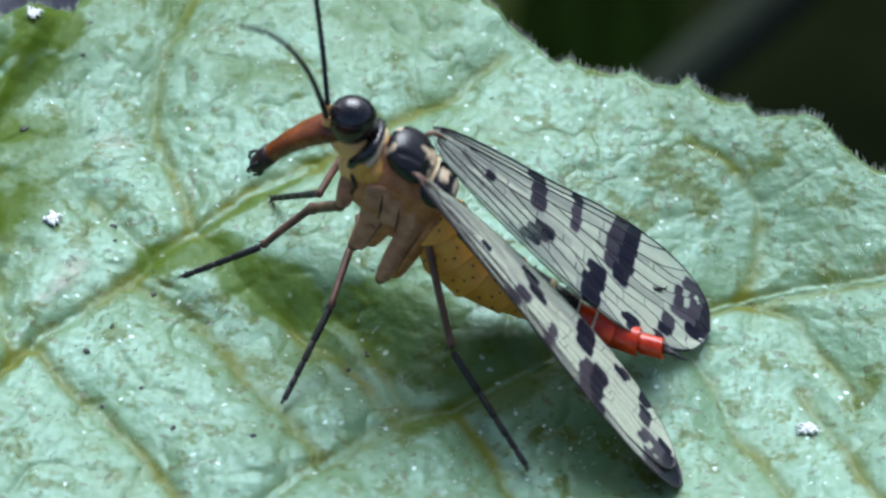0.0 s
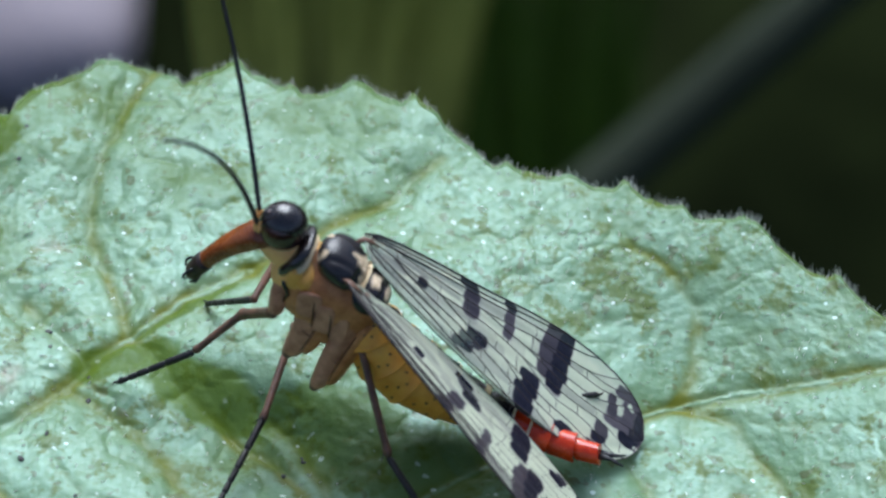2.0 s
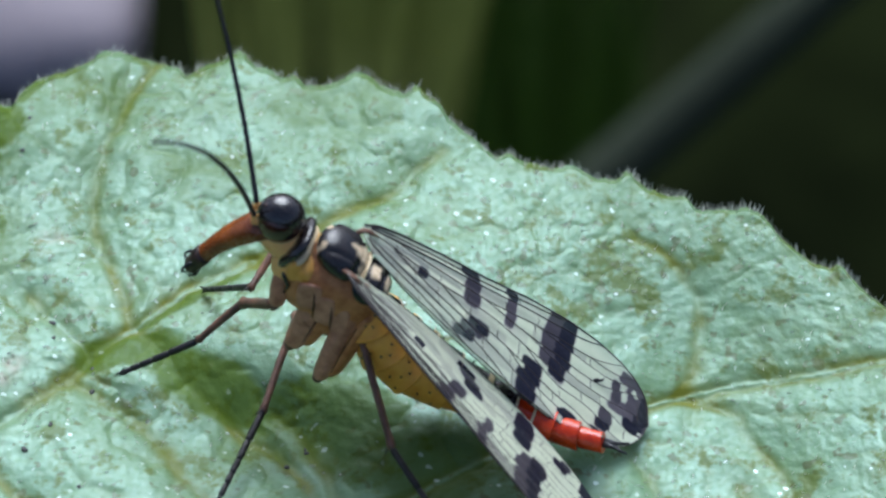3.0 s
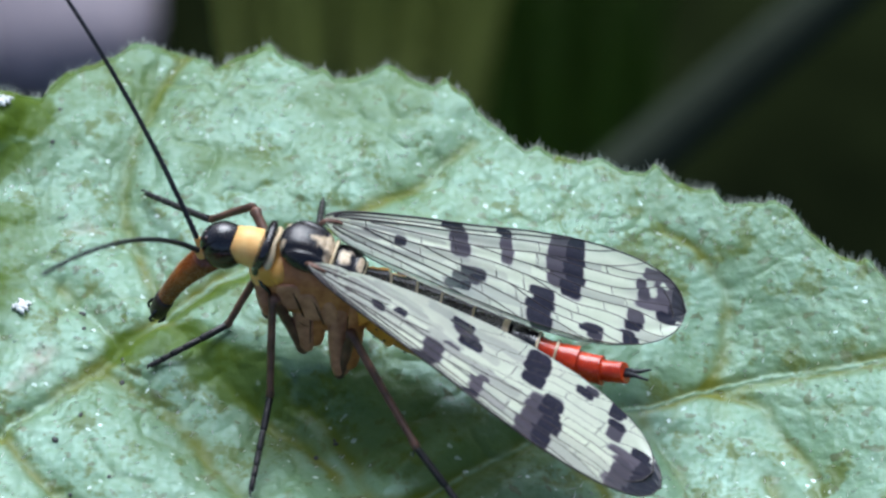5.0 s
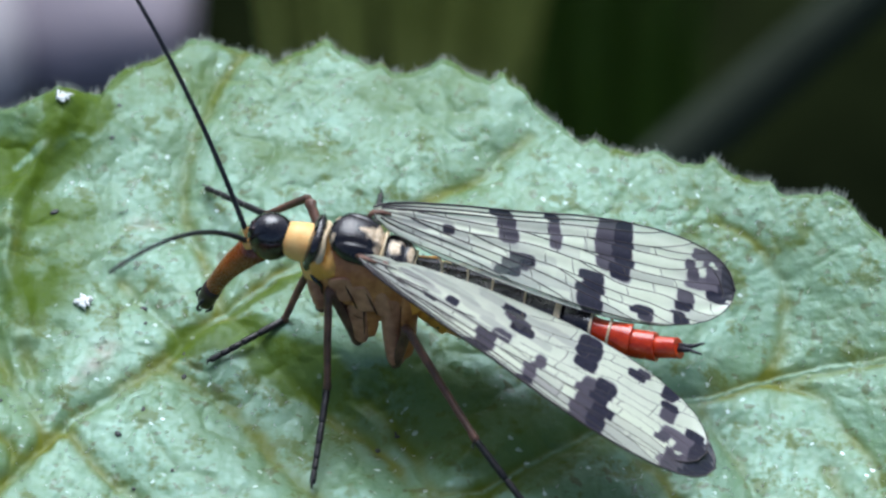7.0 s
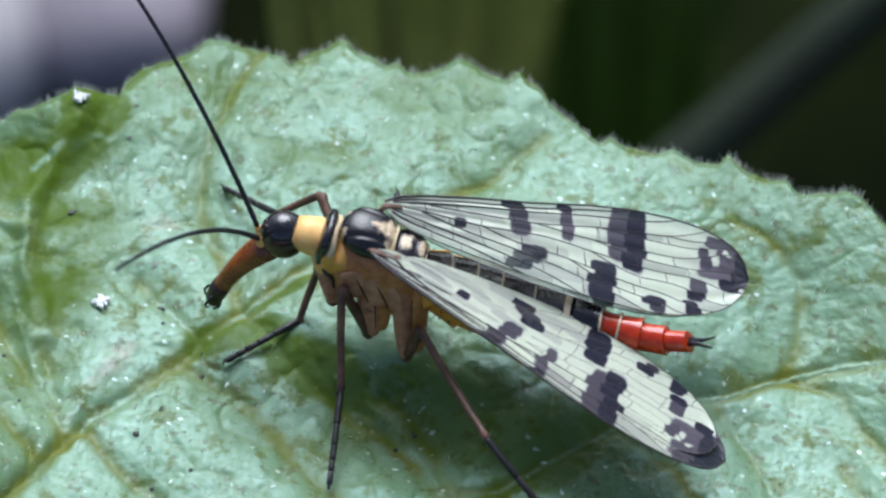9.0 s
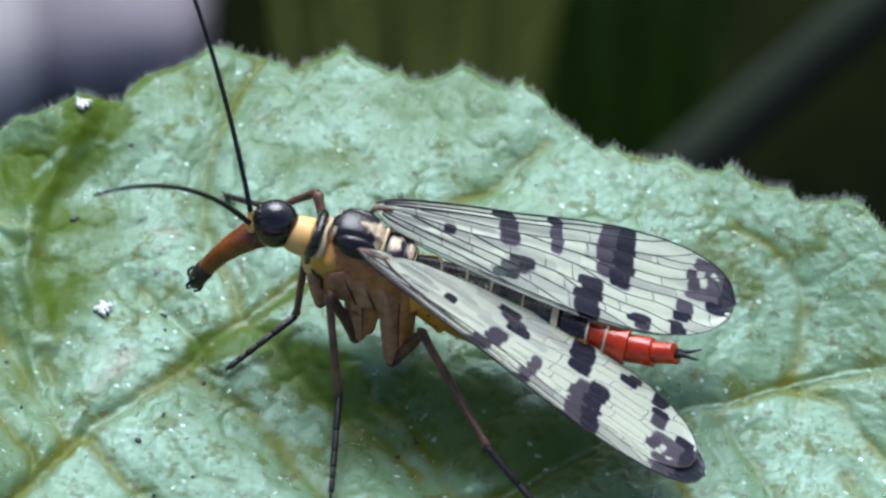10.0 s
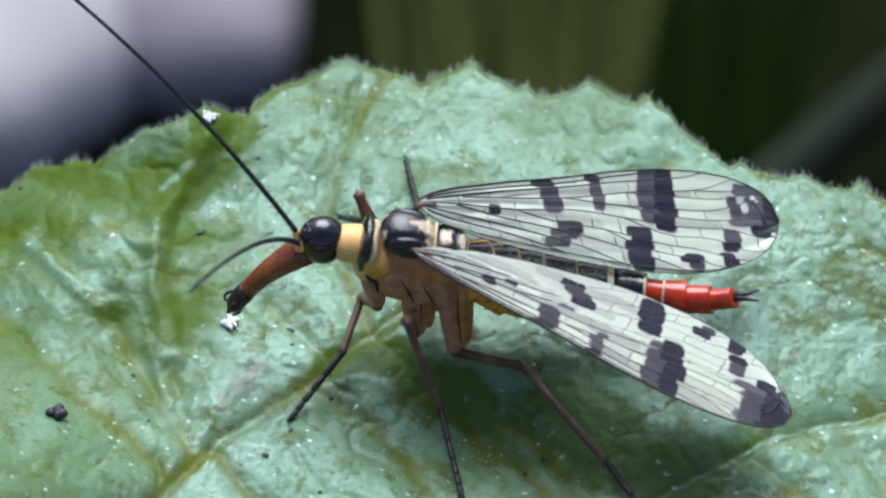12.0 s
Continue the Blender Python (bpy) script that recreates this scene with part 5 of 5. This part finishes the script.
WING_LEN = {1: 13.6, -1: 12.9}
WINGS = {}
for side, key in ((1, "L"), (-1, "R")):
    WINGS["H" + key] = build_wing("hindwing", WING_LEN[side] * 0.90, side, 31, "clear whitish hind wing with smoky black patches", 1.16 if side > 0 else 1.08)
    WINGS["F" + key] = build_wing("forewing", WING_LEN[side], side, 11, "clear whitish fore wing with smoky black patches")
BONES = {}
for key, (pivot, lens, _) in LEGS.items():
    build_hip(pivot, 1 if key[0] == "L" else -1, key[1])
    BONES[key] = (build_bone("femur", lens[0], 0.20, 0.17, M_LEG, "brown thigh"),
                  build_bone("tibia", lens[1], 0.145, 0.12, M_LEG, "brown shin with spurs", spurs=True),
                  build_bone("tarsus", lens[2], 0.12, 0.095, M_TARSUS, "dark jointed foot with claws", joints=5))

# ---------------------------------------------------------------- what moves
# thorax: place in mm, heading, pitch (head up), roll (left side down)
BODY_ROWS = [
    (0, -1.93, -5.62, 6.37, 15.5, 36.7, -4),
    (2.5, -2.01, -5.53, 6.3, 16.3, 35.6, -4.5),
    (2.8, -2.01, -5.53, 6.3, 16.3, 35.6, -4.5),
    (4.2, -3.78, -4.45, 4.64, 14.9, 14.2, -1.5),
    (4.5, -3.78, -4.45, 4.64, 14.9, 14.2, -1.5),
    (5.5, -4.21, -4.24, 4.54, 13.3, 11.6, -0.6),
    (7, -4.32, -4.23, 4.53, 12.1, 11.4, -0.4),
    (9, -4.52, -4, 4.56, 12, 11.7, -0.3),
    (9.5, -4.96, -3.78, 4.53, 13.2, 12.3, -2.7),
    (10, -4.95, -3.79, 4.59, 13.7, 12.3, -3.1),
    (10.5, -5.03, -3.71, 4.6, 14.4, 13, -3.2),
    (11, -6.43, -3.24, 4.62, 6.4, 13.2, -2.4),
    (11.5, -7.04, -3.16, 4.63, 4.8, 11.1, 0.3),
    (12, -7.59, -3.05, 4.59, 2.5, 10.2, 0.4),
]
# wings: sweep left, right; rise left, right
WING_ROWS = [
    (0, 13.2, 6.1, -5.7, -6.3),
    (2.5, 13.2, 5.8, -5.7, -7.3),
    (2.8, 13.2, 5.8, -5.7, -7.3),
    (4.2, 10.1, 13.5, -7.2, -8.8),
    (4.5, 10.1, 13.5, -7.2, -8.8),
    (5.5, 10.7, 11.8, -9, -7.4),
    (7, 11, 11.6, -9.3, -8.3),
    (9, 10, 11.7, -10.4, -7),
    (9.5, 9.8, 11, -11.4, -6.6),
    (10, 9.8, 10.4, -11.8, -7.3),
    (10.5, 9.5, 11.8, -11.2, -6.6),
    (11, 12.6, 14, -8, -11.4),
    (11.5, 13.3, 12.9, -8.4, -9.6),
    (12, 13.4, 12.7, -7.4, -6.5),
]
# head: place ahead and above in body space, dip of the snout, turn to the left
HEAD_ROWS = [
    (0, 2.41, 0.51, 72.1, 11.6),
    (2.5, 2.43, 0.57, 73.8, 7.1),
    (2.8, 2.43, 0.57, 73.8, 7.1),
    (4.2, 2.79, -0.57, 64.5, 20.6),
    (4.5, 2.79, -0.57, 64.5, 20.6),
    (5.5, 2.79, -0.55, 62.4, 21.7),
    (7, 2.92, -0.34, 62, 15.2),
    (9, 2.86, -0.54, 59.6, 16.5),
    (9.5, 2.88, -0.1, 53.7, 5),
    (10, 2.9, -0.01, 55.3, 10.6),
    (10.5, 2.89, 0.09, 58.5, 2.2),
    (11, 2.91, -0.51, 58.5, 21.8),
    (11.5, 2.87, -0.25, 50.4, 9.5),
    (12, 2.9, -0.21, 47.3, 14.3),
]
# how far the belly sags
SAG_ROWS = [(0, 0.72), (2.8, 0.72), (4.2, 0.0), (12, 0.0)]
# antennae: where the tip lies from the root
ANT_R_ROWS = [(0, -1.85, 6.36, 8.79), (0.8, -2.12, 6.29, 8.77), (2.8, -2.2, 6.27, 8.76), (4.2, -5.03, 5.5, 8.09), (5.5, -5.23, 5.4, 8.03), (7, -4.64, 5.63, 8.23), (9, -5.03, 5.47, 8.12), (9.5, -4.75, 5.57, 8.21), (10, -2.9, 6.13, 8.66), (10.3, -2.31, 6.24, 8.76), (10.4, -3.1, 6.07, 8.63), (10.5, -3.63, -4.04, 9.57), (10.6, -6, -0.2, 9.22), (10.7, -4.51, -3.51, 9.4), (10.8, -4.95, -4.65, 8.65), (10.9, -6.83, -3.73, 7.77), (11, -3.21, -4.84, 9.34), (11.1, -8.58, 3.01, 6.19), (11.5, -7.14, 4.22, 7.22), (12, -7.29, 4.09, 7.15)]
ANT_L_ROWS = [(0, -2.3, -4.8, 9.63), (2.8, -2.53, -5.02, 9.46), (4.2, -4.32, -6.76, 7.7), (5.5, -4.26, -7.25, 7.23), (7, -3.75, -7.46, 7.36), (9, -3.98, -7.38, 7.29), (9.5, -3.75, -6.53, 8.17), (10, -4.33, -5.87, 8.32), (10.5, -3.74, -7.39, 7.37), (11, -1.92, -7.95, 7.57), (11.5, -3.45, -7.61, 7.25), (12, -2.81, -7.99, 7.14)]


def axes(f, l):
    """A turn whose x runs along f and whose y lies near l."""
    f = Vector(f).normalized()
    l = Vector(l)
    l = (l - f * l.dot(f)).normalized()
    return Matrix((f, l, f.cross(l))).transposed().to_4x4()


def body_pose(t):
    x, y, z, th, p, r = smooth_rows(BODY_ROWS, t)
    th, p, r = radians(th), radians(p), radians(r)
    f = Vector((-math.cos(th) * math.cos(p), math.sin(th) * math.cos(p), math.sin(p)))
    l0 = Vector((-math.sin(th), -math.cos(th), 0))
    u0 = f.cross(l0)
    return Matrix.Translation(Vector((x, y, z)) * MM) @ axes(f, l0 * math.cos(r) - u0 * math.sin(r))


def head_pose(t):
    x, z, p, y = smooth_rows(HEAD_ROWS, t)
    p, y = radians(p), radians(y)
    return Matrix.Translation(Vector((x, 0, z)) * MM) @ axes((math.cos(p) * math.cos(y), math.cos(p) * math.sin(y), -math.sin(p)), (-math.sin(y), math.cos(y), 0))


def wing_pose(t, key):
    sl, sr, el, er = smooth_rows(WING_ROWS, t)
    s, sweep, rise = (1, sl, el) if key[1] == "L" else (-1, sr, er)
    root = Vector((-0.14, 1.05 * s, 1.25))
    if key[0] == "H":
        root, sweep, rise = Vector((-1.05, 0.90 * s, 1.03)), sweep + (-0.6 if s > 0 else 0.8), rise
    a, e = radians(sweep), radians(rise)
    d = Vector((-math.cos(a) * math.cos(e), math.sin(a) * math.cos(e) * s, math.sin(e)))
    tw = radians(float(smooth_rows(TWIST_ROWS, t)[0 if s > 0 else 1]) - (float(smooth_rows(HIND_ROWS, t)[0]) if key == "HL" else 0))
    out = Vector((0, math.cos(tw) * s, math.sin(tw)))          # the leading edge, tipped up
    m = axes(d, out * s)
    return Matrix.Translation(root * MM) @ m


# how much flatter the left hind wing lies
HIND_ROWS = [(0, 3.0), (2.8, 3.0), (4.2, 6.0), (12, 6.0)]
# how far each leading edge is tipped up: left, right
TWIST_ROWS = [(0, 21.1, 5.1), (2.8, 21.1, 5.1), (4.2, 14.9, 3.2), (7, 15.5, 3.5), (9, 17.8, 6.0), (12, 13.2, 10.1)]


def bone_pose(a, b):
    return Matrix.Translation(Vector(a) * MM) @ axes(Vector(b) - Vector(a), (0.13, 0.3, 1.0))


def motions():
    times = [i * 0.25 for i in range(49)] + [10.3, 10.4, 10.6, 10.65, 10.7, 10.8, 10.85, 10.9, 11.1, 11.2]
    times = sorted(set(times))
    body = {t: body_pose(t) for t in times}
    walk(fly, [(t, body[t]) for t in times])
    walk(HEAD, [(t, head_pose(t)) for t in times])
    for ob, rows, root in ((ANT_R, ANT_R_ROWS, (0.40, -0.25, 0.72)), (ANT_L, ANT_L_ROWS, (0.40, 0.25, 0.72))):
        keyed = []
        for t in times:
            turn = (body[t] @ head_pose(t)).to_3x3().transposed()
            d = turn @ Vector(smooth_rows(rows, t))
            up = turn @ Vector((0.35, 0.72, 0.60))
            x = d.normalized()
            z = (up - x * up.dot(x)).normalized()
            keyed.append((t, Matrix.Translation(Vector(root) * MM) @ Matrix((x, z.cross(x), z)).transposed().to_4x4()))
        walk(ob, keyed)
    for seg, a, b in SEGMENTS:
        keyed = []
        for t in times:
            sag = float(smooth_rows(SAG_ROWS, t)[0])
            p, q = abdomen_point(a, sag)[0], abdomen_point(b, sag)[0]
            keyed.append((t, Matrix.Translation(p * MM) @ axes(p - q, (0, 1, 0))))
        walk(seg, keyed)
    for key, ob in WINGS.items():
        walk(ob, [(t, wing_pose(t, key)) for t in times])
    for key, (pivot, lens, rows) in LEGS.items():
        chains = []
        for t in times:
            back = body[t].inverted()
            j = smooth_rows(rows, t)
            chains.append((t, [Vector(pivot)] + [back @ (Vector(j[i:i + 3]) * MM) / MM for i in (0, 3, 6)]))
        for k, ob in enumerate(BONES[key]):
            walk(ob, [(t, bone_pose(c[k], c[k + 1])) for t, c in chains])


motions()
